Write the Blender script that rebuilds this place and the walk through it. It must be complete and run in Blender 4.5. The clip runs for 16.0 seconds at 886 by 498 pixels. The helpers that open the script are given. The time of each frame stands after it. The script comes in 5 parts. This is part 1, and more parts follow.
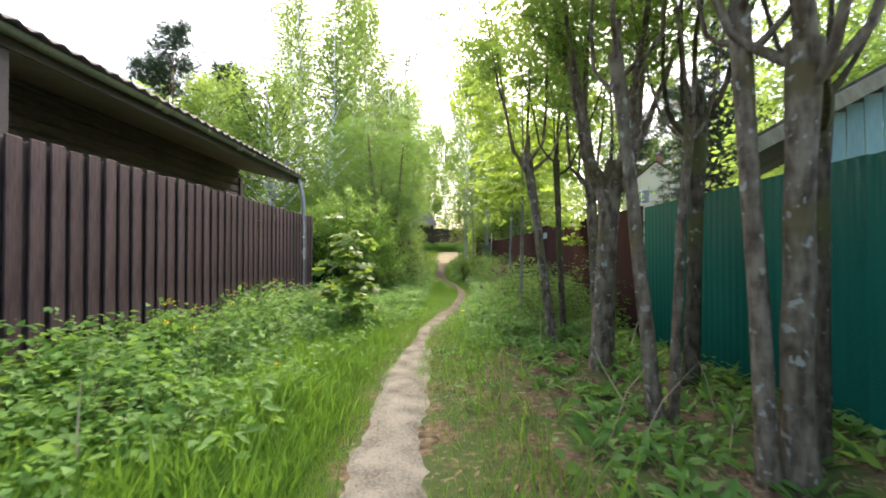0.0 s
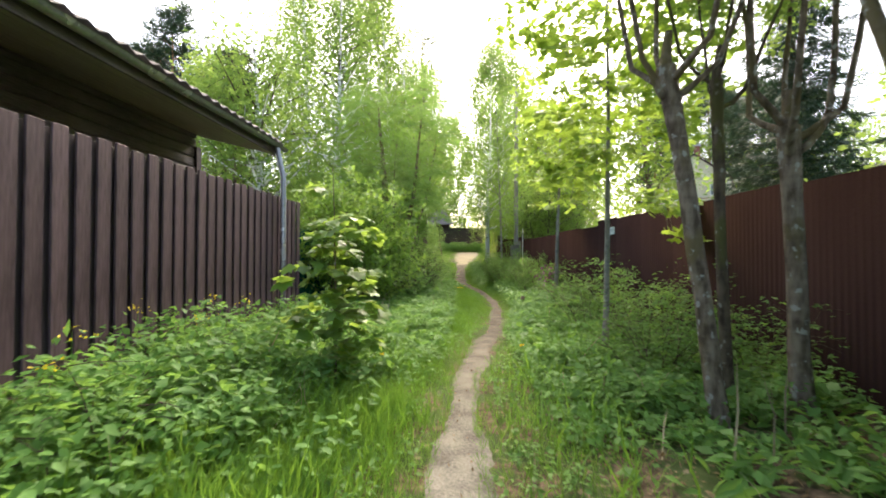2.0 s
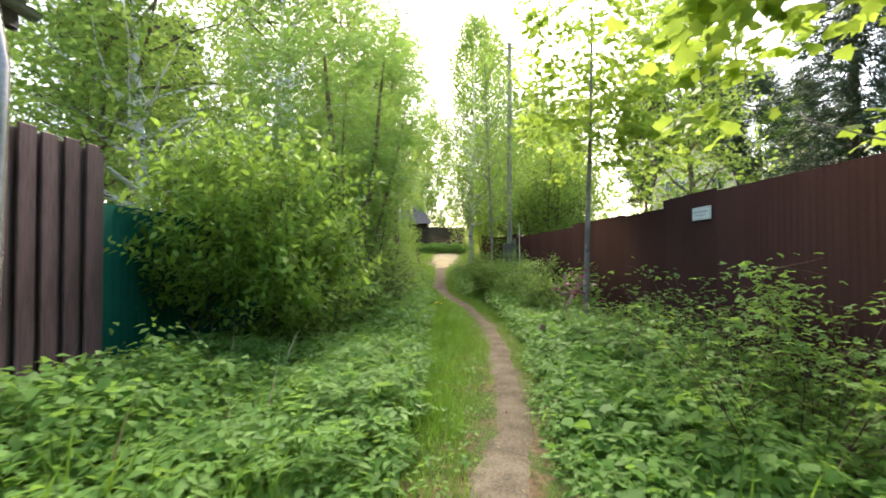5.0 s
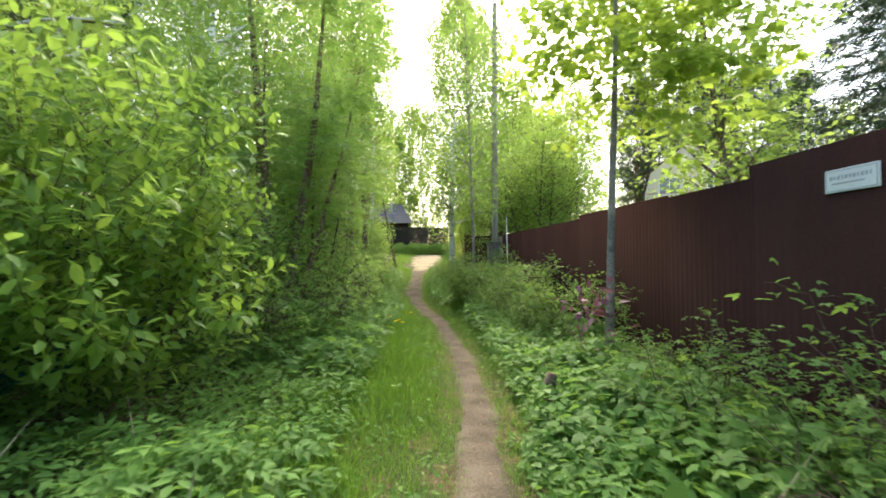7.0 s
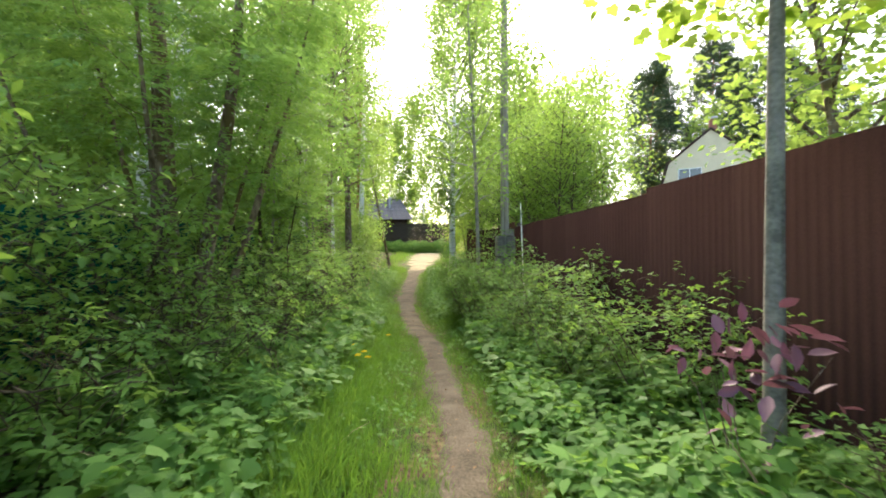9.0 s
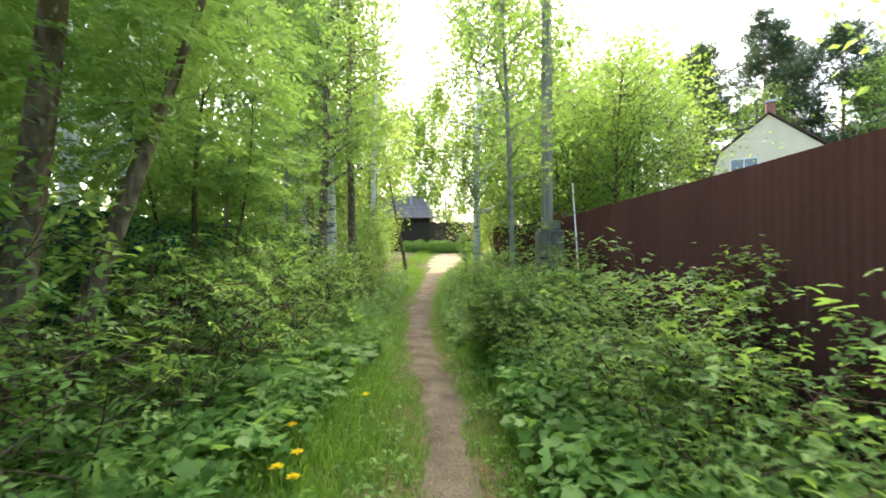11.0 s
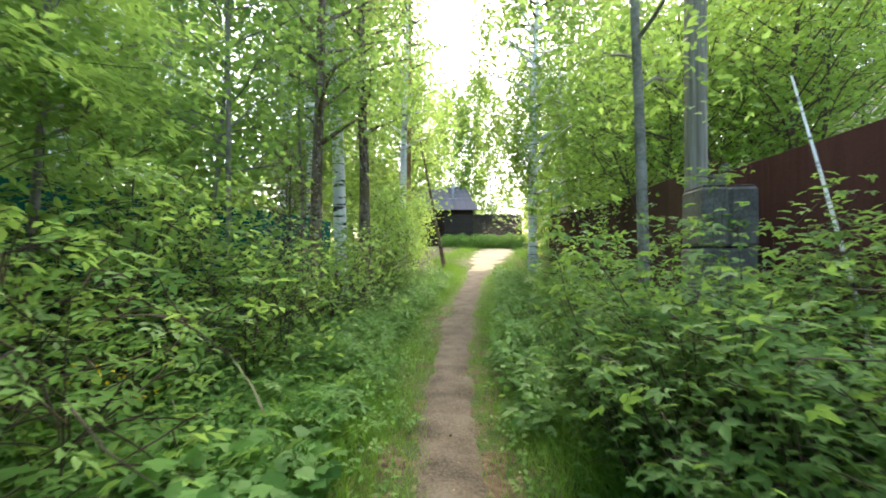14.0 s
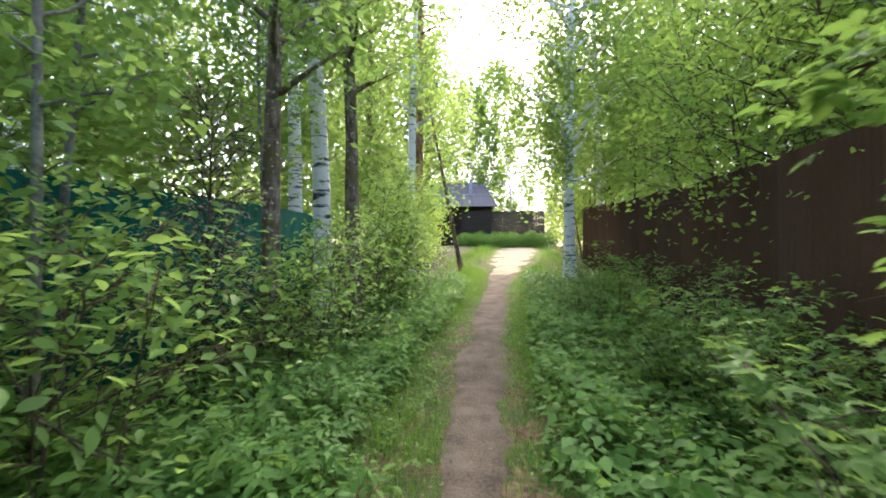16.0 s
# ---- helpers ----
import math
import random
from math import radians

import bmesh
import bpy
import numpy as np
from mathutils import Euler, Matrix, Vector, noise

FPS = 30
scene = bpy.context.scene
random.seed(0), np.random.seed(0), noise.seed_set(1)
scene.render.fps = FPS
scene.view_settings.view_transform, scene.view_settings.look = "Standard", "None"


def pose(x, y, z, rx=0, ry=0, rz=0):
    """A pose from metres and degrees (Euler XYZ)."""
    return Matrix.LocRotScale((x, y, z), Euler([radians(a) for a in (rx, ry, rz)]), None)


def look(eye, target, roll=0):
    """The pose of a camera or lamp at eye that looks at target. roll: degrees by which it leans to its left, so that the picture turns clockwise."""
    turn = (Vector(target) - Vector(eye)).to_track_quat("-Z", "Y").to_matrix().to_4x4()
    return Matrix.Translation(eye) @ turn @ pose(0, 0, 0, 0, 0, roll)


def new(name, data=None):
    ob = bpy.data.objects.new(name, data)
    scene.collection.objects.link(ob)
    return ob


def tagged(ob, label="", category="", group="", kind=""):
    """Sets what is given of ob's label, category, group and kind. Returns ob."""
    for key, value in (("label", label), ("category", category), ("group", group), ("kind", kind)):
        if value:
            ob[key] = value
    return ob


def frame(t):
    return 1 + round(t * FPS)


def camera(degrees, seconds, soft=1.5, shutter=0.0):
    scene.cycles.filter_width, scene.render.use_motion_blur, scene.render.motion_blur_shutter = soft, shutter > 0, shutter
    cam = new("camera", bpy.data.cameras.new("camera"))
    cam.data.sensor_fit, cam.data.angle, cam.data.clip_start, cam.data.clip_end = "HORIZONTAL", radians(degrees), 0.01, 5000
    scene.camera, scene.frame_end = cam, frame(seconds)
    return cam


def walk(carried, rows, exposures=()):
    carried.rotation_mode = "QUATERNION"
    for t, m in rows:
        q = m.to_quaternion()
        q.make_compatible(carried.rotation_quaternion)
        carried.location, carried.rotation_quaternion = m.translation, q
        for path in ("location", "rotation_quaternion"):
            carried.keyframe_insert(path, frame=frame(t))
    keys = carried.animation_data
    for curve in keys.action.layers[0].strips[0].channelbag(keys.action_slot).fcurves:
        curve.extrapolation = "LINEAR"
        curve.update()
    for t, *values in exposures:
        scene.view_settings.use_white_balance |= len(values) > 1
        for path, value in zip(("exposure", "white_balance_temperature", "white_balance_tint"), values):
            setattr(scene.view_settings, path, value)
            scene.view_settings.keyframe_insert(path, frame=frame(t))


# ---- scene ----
cam = camera(88.0, 16.0, soft=1.8, shutter=0.3)
walk(cam, [
    (0.0, pose(-0.000, 0.000, 1.375, 90.73, 0.11, 0.80)),
    (0.5, pose(-0.082, 0.831, 1.377, 90.67, 0.11, 0.99)),
    (1.0, pose(-0.194, 1.661, 1.381, 90.83, 0.05, 1.93)),
    (1.5, pose(-0.318, 2.482, 1.380, 90.82, 0.05, 1.67)),
    (2.0, pose(-0.464, 3.301, 1.377, 90.81, -0.17, 2.42)),
    (2.5, pose(-0.554, 4.113, 1.377, 90.77, -0.02, 1.95)),
    (3.0, pose(-0.601, 4.905, 1.380, 90.79, -0.10, 2.25)),
    (3.5, pose(-0.592, 5.675, 1.380, 90.69, -0.01, 0.95)),
    (4.0, pose(-0.596, 6.411, 1.383, 90.75, -0.03, 0.85)),
    (6.5, pose(-0.142, 9.893, 1.383, 91.26, 0.10, -1.97)),
    (7.0, pose(-0.066, 10.616, 1.393, 91.18, 0.08, -2.01)),
    (7.5, pose(0.003, 11.336, 1.395, 91.04, 0.03, -2.20)),
    (8.0, pose(0.064, 12.052, 1.391, 90.98, 0.10, -2.00)),
    (10.5, pose(0.316, 15.564, 1.401, 90.97, 0.11, 0.07)),
    (11.0, pose(0.326, 16.205, 1.408, 91.03, 0.10, 1.37)),
    (11.5, pose(0.318, 16.838, 1.405, 90.90, 0.01, 1.85)),
    (12.0, pose(0.307, 17.465, 1.401, 90.77, 0.01, 2.84)),
    (12.5, pose(0.274, 18.077, 1.394, 90.81, -0.00, 3.65)),
    (13.0, pose(0.239, 18.674, 1.381, 90.79, 0.02, 4.72)),
    (13.5, pose(0.201, 19.278, 1.359, 90.65, -0.12, 5.82)),
    (14.0, pose(0.175, 19.904, 1.340, 90.55, -0.08, 6.85)),
    (14.5, pose(0.124, 20.543, 1.333, 90.53, -0.19, 7.14)),
    (15.0, pose(0.058, 21.177, 1.351, 90.61, 0.05, 7.36)),
    (15.5, pose(-0.032, 21.804, 1.370, 90.54, -0.05, 8.31)),
    (16.0, pose(-0.107, 22.430, 1.386, 90.43, 0.06, 8.99)),
], exposures=[(0.0, 2.28, 6900, 10), (4.0, 2.35, 7100, 8), (7.0, 2.52, 7000, 8), (10.5, 2.85, 6900, 8), (13.5, 2.95, 6500, 8), (16.0, 2.9, 6200, 20)])

# world and sun: high morning sun ahead and slightly to one side, thin bright haze
SUN_ELEV, SUN_ROT = radians(46), radians(2)
world = bpy.data.worlds.new("sky")
scene.world = world
world.use_nodes = True
wn = world.node_tree.nodes
sky = wn.new("ShaderNodeTexSky")
sky.sky_type = "NISHITA"
sky.sun_disc = False
sky.sun_elevation, sky.sun_rotation = SUN_ELEV, SUN_ROT
sky.dust_density, sky.air_density = 4.0, 1.0
wn["Background"].inputs["Strength"].default_value = 0.15
world.node_tree.links.new(sky.outputs[0], wn["Background"].inputs["Color"])
sun_way = Vector((math.sin(SUN_ROT) * math.cos(SUN_ELEV), math.cos(SUN_ROT) * math.cos(SUN_ELEV), math.sin(SUN_ELEV)))
sun = new("sun", bpy.data.lights.new("sun", "SUN"))
sun.data.energy, sun.data.angle, sun.data.color = 1.0, radians(24.0), (1.0, 0.94, 0.82)
sun.matrix_world = look(sun_way * 60, (0, 0, 0))


# ---- materials ----
def nodes_of(name):
    m = bpy.data.materials.new(name)
    m.use_nodes = True
    return m, m.node_tree.nodes, m.node_tree.links, m.node_tree.nodes["Principled BSDF"]


def ramp_of(n, stops):
    r = n.new("ShaderNodeValToRGB")
    while len(r.color_ramp.elements) < len(stops):
        r.color_ramp.elements.new(0.5)
    for e, (p, c) in zip(r.color_ramp.elements, stops):
        e.position, e.color = p, (*c, 1)
    return r


def surface(name, dark, light, scale=4.0, stretch=(1, 1, 1), rough=0.75, metal=0.0, bump=0.3, fine=40.0, vary=0.25, coords="Object", spec=0.4):
    """Two scales of stain and grain between two colours, with relief; pieces differ by Object Info's Random."""
    m, n, l, b = nodes_of(name)
    tc = n.new("ShaderNodeTexCoord")
    mp = n.new("ShaderNodeMapping")
    mp.inputs["Scale"].default_value = stretch
    l.new(tc.outputs[coords], mp.inputs[0])
    a = n.new("ShaderNodeTexNoise")
    a.inputs["Scale"].default_value, a.inputs["Detail"].default_value = scale, 6
    g = n.new("ShaderNodeTexNoise")
    g.inputs["Scale"].default_value, g.inputs["Detail"].default_value = fine, 4
    l.new(mp.outputs[0], a.inputs["Vector"])
    l.new(mp.outputs[0], g.inputs["Vector"])
    mix = n.new("ShaderNodeMath")
    mix.operation = "MULTIPLY_ADD"
    mix.inputs[1].default_value = 0.45
    l.new(g.outputs[0], mix.inputs[0])
    half = n.new("ShaderNodeMath")
    half.operation = "MULTIPLY"
    half.inputs[1].default_value = 0.6
    l.new(a.outputs[0], half.inputs[0])
    l.new(half.outputs[0], mix.inputs[2])
    r = ramp_of(n, [(0.40, dark), (0.63, light)])
    l.new(mix.outputs[0], r.inputs[0])
    oi = n.new("ShaderNodeObjectInfo")
    mr = n.new("ShaderNodeMapRange")
    mr.inputs["To Min"].default_value, mr.inputs["To Max"].default_value = 1 - vary, 1 + vary
    l.new(oi.outputs["Random"], mr.inputs["Value"])
    hv = n.new("ShaderNodeHueSaturation")
    l.new(mr.outputs[0], hv.inputs["Value"])
    l.new(r.outputs[0], hv.inputs["Color"])
    l.new(hv.outputs[0], b.inputs["Base Color"])
    rr = n.new("ShaderNodeMapRange")
    rr.inputs["To Min"].default_value, rr.inputs["To Max"].default_value = rough - 0.12, min(1, rough + 0.12)
    l.new(a.outputs[0], rr.inputs["Value"])
    l.new(rr.outputs[0], b.inputs["Roughness"])
    b.inputs["Metallic"].default_value = metal
    b.inputs["Specular IOR Level"].default_value = spec
    bp = n.new("ShaderNodeBump")
    bp.inputs["Strength"].default_value, bp.inputs["Distance"].default_value = bump, 0.02
    l.new(mix.outputs[0], bp.inputs["Height"])
    l.new(bp.outputs[0], b.inputs["Normal"])
    return m


def foliage(name, dark, light, glow, through_share=0.45, rough=0.45, spec=0.35):
    """Thin leaves: each leaf its own tone, some light let through."""
    m, n, l, b = nodes_of(name)
    geo = n.new("ShaderNodeNewGeometry")
    tc = n.new("ShaderNodeTexCoord")
    big = n.new("ShaderNodeTexNoise")
    big.inputs["Scale"].default_value, big.inputs["Detail"].default_value = 0.9, 3
    l.new(tc.outputs["Object"], big.inputs["Vector"])
    add = n.new("ShaderNodeMath")
    add.operation = "MULTIPLY_ADD"
    add.inputs[1].default_value = 0.6
    l.new(geo.outputs["Random Per Island"], add.inputs[0])
    sc = n.new("ShaderNodeMath")
    sc.operation = "MULTIPLY"
    sc.inputs[1].default_value = 0.5
    l.new(big.outputs[0], sc.inputs[0])
    l.new(sc.outputs[0], add.inputs[2])
    r = ramp_of(n, [(0.2, dark), (0.85, light)])
    l.new(add.outputs[0], r.inputs[0])
    l.new(r.outputs[0], b.inputs["Base Color"])
    b.inputs["Roughness"].default_value = rough
    b.inputs["Specular IOR Level"].default_value = spec
    tl = n.new("ShaderNodeBsdfTranslucent")
    mul = n.new("ShaderNodeMix")
    mul.data_type, mul.blend_type = "RGBA", "MIX"
    mul.inputs[0].default_value = 0.6
    mul.inputs[7].default_value = (*glow, 1)
    l.new(r.outputs[0], mul.inputs[6])
    l.new(mul.outputs[2], tl.inputs["Color"])
    ms = n.new("ShaderNodeMixShader")
    ms.inputs[0].default_value = through_share
    l.new(b.outputs[0], ms.inputs[1])
    l.new(tl.outputs[0], ms.inputs[2])
    l.new(ms.outputs[0], n["Material Output"].inputs["Surface"])
    return m


M = {}
M["sand"] = surface("dry_track", (0.19, 0.155, 0.10), (0.33, 0.28, 0.19), 2.2, rough=0.95, bump=0.5, fine=25, vary=0, spec=0.1)
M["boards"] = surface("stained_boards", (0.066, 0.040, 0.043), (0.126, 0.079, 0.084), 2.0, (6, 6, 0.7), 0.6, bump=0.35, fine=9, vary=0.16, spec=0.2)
# the boards' stain again, with recess shade put in for back boards, rails, posts
M["boards_back"] = surface("stained_boards_shaded", (0.04, 0.026, 0.026), (0.08, 0.054, 0.054), 2.0, (6, 6, 0.7), 0.65, bump=0.3, fine=9, vary=0.2)
M["brown_steel"] = surface("painted_brown_sheet", (0.035, 0.0185, 0.0158), (0.048, 0.0262, 0.0222), 1.3, (1, 1, 0.5), 0.85, bump=0.02, fine=120, vary=0.04, spec=0.0)
M["bronze_steel"] = surface("painted_bronze_sheet", (0.045, 0.028, 0.019), (0.068, 0.043, 0.03), 1.3, (1, 1, 0.5), 0.9, bump=0.02, fine=120, vary=0.05, spec=0.0)
M["green_steel"] = surface("painted_green_sheet", (0.0035, 0.058, 0.040), (0.007, 0.086, 0.060), 1.3, (1, 1, 0.4), 0.7, bump=0.04, fine=110, vary=0.05, spec=0.02)
M["rail"] = surface("fence_rail_steel", (0.04, 0.03, 0.03), (0.08, 0.06, 0.055), 4, rough=0.6, bump=0.1)
M["siding"] = surface("dark_log_siding", (0.14, 0.108, 0.112), (0.25, 0.2, 0.206), 1.5, (0.6, 0.6, 6), 0.6, bump=0.3, fine=12, vary=0.1)
M["soffit"] = surface("pale_soffit_boards", (0.24, 0.21, 0.165), (0.38, 0.33, 0.26), 2, (5, 0.5, 1), 0.6, bump=0.2, fine=14, vary=0.08)
M["roof"] = surface("weathered_roof_sheet", (0.05, 0.045, 0.045), (0.12, 0.105, 0.10), 2, rough=0.8, bump=0.3, fine=30, vary=0.1)
M["gutter"] = surface("grey_brown_gutter", (0.24, 0.22, 0.225), (0.36, 0.33, 0.335), 2, rough=0.24, metal=0.55, bump=0.03, fine=30, vary=0, spec=0.8)
M["fascia"] = surface("fascia_board", (0.06, 0.042, 0.044), (0.12, 0.086, 0.09), 2, (1, 0.5, 4), 0.6, bump=0.2)
M["tile_brown"] = surface("dark_brown_roofing", (0.05, 0.03, 0.024), (0.10, 0.06, 0.05), 2, rough=0.8, bump=0.2, vary=0.05)
M["bark_pale"] = surface("smooth_grey_bark", (0.11, 0.103, 0.085), (0.26, 0.245, 0.205), 3, (1, 1, 1.4), 0.8, bump=0.3, fine=26, vary=0.1, spec=0.2)
M["bark_pine"] = surface("orange_pine_bark", (0.12, 0.06, 0.03), (0.32, 0.19, 0.11), 4, (1, 1, 0.5), 0.9, bump=0.8, fine=16, vary=0.1, spec=0.15)
M["pole_wood"] = surface("weathered_grey_pole", (0.14, 0.128, 0.11), (0.28, 0.26, 0.23), 3, (8, 8, 0.3), 0.85, bump=0.3, fine=8, vary=0.05, spec=0.2)
M["block"] = surface("grey_concrete_block", (0.11, 0.105, 0.093), (0.21, 0.2, 0.18), 3, rough=0.92, bump=0.5, fine=45, vary=0.2, spec=0.2)
M["cream"] = surface("cream_render", (0.60, 0.51, 0.34), (0.70, 0.60, 0.42), 0.8, rough=0.85, bump=0.1, fine=12, vary=0.02)
M["teal"] = surface("pale_teal_boards", (0.27, 0.43, 0.44), (0.36, 0.53, 0.54), 1.2, (5, 5, 0.5), 0.6, bump=0.2, fine=14, vary=0.06)
M["blue"] = surface("blue_boards", (0.03, 0.14, 0.38), (0.06, 0.22, 0.5), 1.2, (0.6, 0.6, 5), 0.6, bump=0.2, fine=14, vary=0.06)
M["white"] = surface("white_paint", (0.68, 0.68, 0.66), (0.82, 0.82, 0.8), 3, rough=0.5, bump=0.08, vary=0.03)
M["redbrick"] = surface("red_chimney", (0.18, 0.07, 0.05), (0.3, 0.13, 0.09), 4, rough=0.9, bump=0.4, vary=0.05)
M["tin"] = surface("dull_tin", (0.3, 0.3, 0.32), (0.45, 0.45, 0.48), 3, rough=0.5, metal=0.6, bump=0.05, vary=0.05)
M["slate"] = surface("grey_violet_roof", (0.10, 0.085, 0.085), (0.18, 0.155, 0.155), 1.5, rough=0.8, bump=0.3, fine=16, vary=0.1)
M["logs"] = surface("old_brown_logs", (0.03, 0.02, 0.016), (0.075, 0.052, 0.04), 1.5, (0.5, 0.5, 5), 0.85, bump=0.4, fine=12, vary=0.12, spec=0.1)
M["faded_ink"] = surface("faded_sign_ink", (0.30, 0.35, 0.36), (0.42, 0.47, 0.47), 8, rough=0.5, bump=0.0, vary=0.0)
M["sign"] = surface("sign_enamel", (0.62, 0.66, 0.66), (0.74, 0.77, 0.76), 3, rough=0.35, bump=0.02, vary=0.0, spec=0.5)
M["wet_wood"] = surface("rotten_log", (0.018, 0.014, 0.011), (0.06, 0.045, 0.035), 5, rough=0.9, bump=0.8, vary=0.1)
m, n, l, b = nodes_of("window_glass")
b.inputs["Base Color"].default_value = (0.03, 0.04, 0.045, 1)
b.inputs["Roughness"].default_value, b.inputs["Specular IOR Level"].default_value = 0.06, 0.8
M["glass"] = m



def bark_of(name, dark, light, lichen, moss, lichen_at=0.635, moss_at=0.57):
    """Rough bark: furrows, faint rings, pale lichen spots and mossy patches."""
    m, n, l, b = nodes_of(name)
    tc = n.new("ShaderNodeTexCoord")

    def noise_at(scale, stretch, detail=5):
        mp = n.new("ShaderNodeMapping")
        mp.inputs["Scale"].default_value = stretch
        l.new(tc.outputs["Object"], mp.inputs[0])
        t = n.new("ShaderNodeTexNoise")
        t.inputs["Scale"].default_value, t.inputs["Detail"].default_value = scale, detail
        l.new(mp.outputs[0], t.inputs["Vector"])
        return t.outputs[0]

    furrow, ring, spots, patch = noise_at(16, (1, 1, 0.35)), noise_at(5, (0.6, 0.6, 4)), noise_at(15, (1, 1, 0.8), 4), noise_at(2.4, (1, 1, 0.6), 4)
    r1 = ramp_of(n, [(0.38, dark), (0.62, light)])
    add = n.new("ShaderNodeMath")
    add.operation = "MULTIPLY_ADD"
    add.inputs[1].default_value = 0.8
    half = n.new("ShaderNodeMath")
    half.operation = "MULTIPLY"
    half.inputs[1].default_value = 0.2
    l.new(ring, half.inputs[0])
    l.new(furrow, add.inputs[0])
    l.new(half.outputs[0], add.inputs[2])
    l.new(add.outputs[0], r1.inputs[0])
    col = r1.outputs[0]
    for src, at_, c in ((patch, moss_at, moss), (spots, lichen_at, lichen)):
        r2 = ramp_of(n, [(at_ - 0.03, (0, 0, 0)), (at_ + 0.03, (0.85, 0.85, 0.85))])
        l.new(src, r2.inputs[0])
        mx = n.new("ShaderNodeMix")
        mx.data_type = "RGBA"
        l.new(r2.outputs[0], mx.inputs[0])
        l.new(col, mx.inputs[6])
        mx.inputs[7].default_value = (*c, 1)
        col = mx.outputs[2]
    l.new(col, b.inputs["Base Color"])
    b.inputs["Roughness"].default_value, b.inputs["Specular IOR Level"].default_value = 0.92, 0.1
    bp = n.new("ShaderNodeBump")
    bp.inputs["Strength"].default_value, bp.inputs["Distance"].default_value = 0.9, 0.02
    l.new(add.outputs[0], bp.inputs["Height"])
    l.new(bp.outputs[0], b.inputs["Normal"])
    return m


M["bark"] = bark_of("grey_brown_bark", (0.078, 0.055, 0.037), (0.235, 0.182, 0.13), (0.34, 0.33, 0.28), (0.13, 0.10, 0.045))
M["bark_dark"] = bark_of("dark_mossy_bark", (0.035, 0.026, 0.018), (0.12, 0.092, 0.062), (0.24, 0.23, 0.19), (0.09, 0.085, 0.03), 0.66, 0.54)
M["soil"] = bark_of("mossy_soil_litter", (0.05, 0.034, 0.02), (0.16, 0.11, 0.07), (0.2, 0.15, 0.09), (0.045, 0.075, 0.018), 0.62, 0.47)

M["twig"] = surface("brown_twigs", (0.05, 0.036, 0.024), (0.13, 0.10, 0.07), 6, rough=0.85, bump=0.2, vary=0.05, spec=0.1)

# path: greyish dry earth painted paler for the lit start, darker brown down the shaded lane
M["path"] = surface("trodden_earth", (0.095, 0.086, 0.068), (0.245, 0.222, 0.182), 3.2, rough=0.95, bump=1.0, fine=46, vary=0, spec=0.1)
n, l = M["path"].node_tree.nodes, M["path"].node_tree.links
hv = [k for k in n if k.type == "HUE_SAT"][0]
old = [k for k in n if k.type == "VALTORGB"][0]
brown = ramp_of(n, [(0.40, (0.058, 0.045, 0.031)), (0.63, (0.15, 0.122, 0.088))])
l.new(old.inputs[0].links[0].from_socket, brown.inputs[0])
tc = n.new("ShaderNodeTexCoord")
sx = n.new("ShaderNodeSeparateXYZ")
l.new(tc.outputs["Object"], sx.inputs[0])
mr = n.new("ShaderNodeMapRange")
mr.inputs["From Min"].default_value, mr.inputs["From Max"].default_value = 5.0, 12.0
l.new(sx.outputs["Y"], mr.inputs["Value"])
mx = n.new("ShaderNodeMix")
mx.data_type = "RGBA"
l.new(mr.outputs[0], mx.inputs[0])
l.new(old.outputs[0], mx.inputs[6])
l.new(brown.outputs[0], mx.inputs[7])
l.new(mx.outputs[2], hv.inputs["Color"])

# birch: white bark with dark lenticels, darker at the foot
m, n, l, b = nodes_of("white_birch_bark")
tc = n.new("ShaderNodeTexCoord")
mp = n.new("ShaderNodeMapping")
mp.inputs["Scale"].default_value = (3.0, 3.0, 16.0)
l.new(tc.outputs["Object"], mp.inputs[0])
a = n.new("ShaderNodeTexNoise")
a.inputs["Scale"].default_value, a.inputs["Detail"].default_value = 1.0, 5
l.new(mp.outputs[0], a.inputs["Vector"])
r = ramp_of(n, [(0.36, (0.03, 0.028, 0.026)), (0.46, (0.74, 0.72, 0.69))])
l.new(a.outputs[0], r.inputs[0])
l.new(r.outputs[0], b.inputs["Base Color"])
b.inputs["Roughness"].default_value = 0.7
bp = n.new("ShaderNodeBump")
bp.inputs["Strength"].default_value = 0.4
l.new(a.outputs[0], bp.inputs["Height"])
l.new(bp.outputs[0], b.inputs["Normal"])
M["birch"] = m

M["grass"] = foliage("grass_blades", (0.045, 0.12, 0.015), (0.15, 0.295, 0.045), (0.27, 0.45, 0.05), 0.42, 0.5, 0.2)
M["herb"] = foliage("herb_leaves", (0.055, 0.135, 0.03), (0.145, 0.285, 0.068), (0.29, 0.48, 0.08), 0.42, 0.56, 0.15)
M["bramble"] = foliage("bramble_leaves", (0.055, 0.12, 0.03), (0.14, 0.25, 0.062), (0.32, 0.5, 0.08), 0.42, 0.58, 0.14)
M["bush"] = foliage("bird_cherry_leaves", (0.07, 0.16, 0.03), (0.21, 0.35, 0.065), (0.44, 0.62, 0.09), 0.5, 0.45, 0.22)
M["rowan"] = foliage("rowan_leaves", (0.07, 0.16, 0.035), (0.19, 0.33, 0.075), (0.38, 0.56, 0.11), 0.47, 0.5, 0.2)
M["maple"] = foliage("maple_leaves", (0.07, 0.15, 0.03), (0.18, 0.29, 0.06), (0.44, 0.58, 0.08), 0.46, 0.38, 0.25)
M["maple_young"] = foliage("young_maple_leaves", (0.14, 0.21, 0.02), (0.24, 0.36, 0.05), (0.5, 0.65, 0.1), 0.55, 0.45, 0.25)
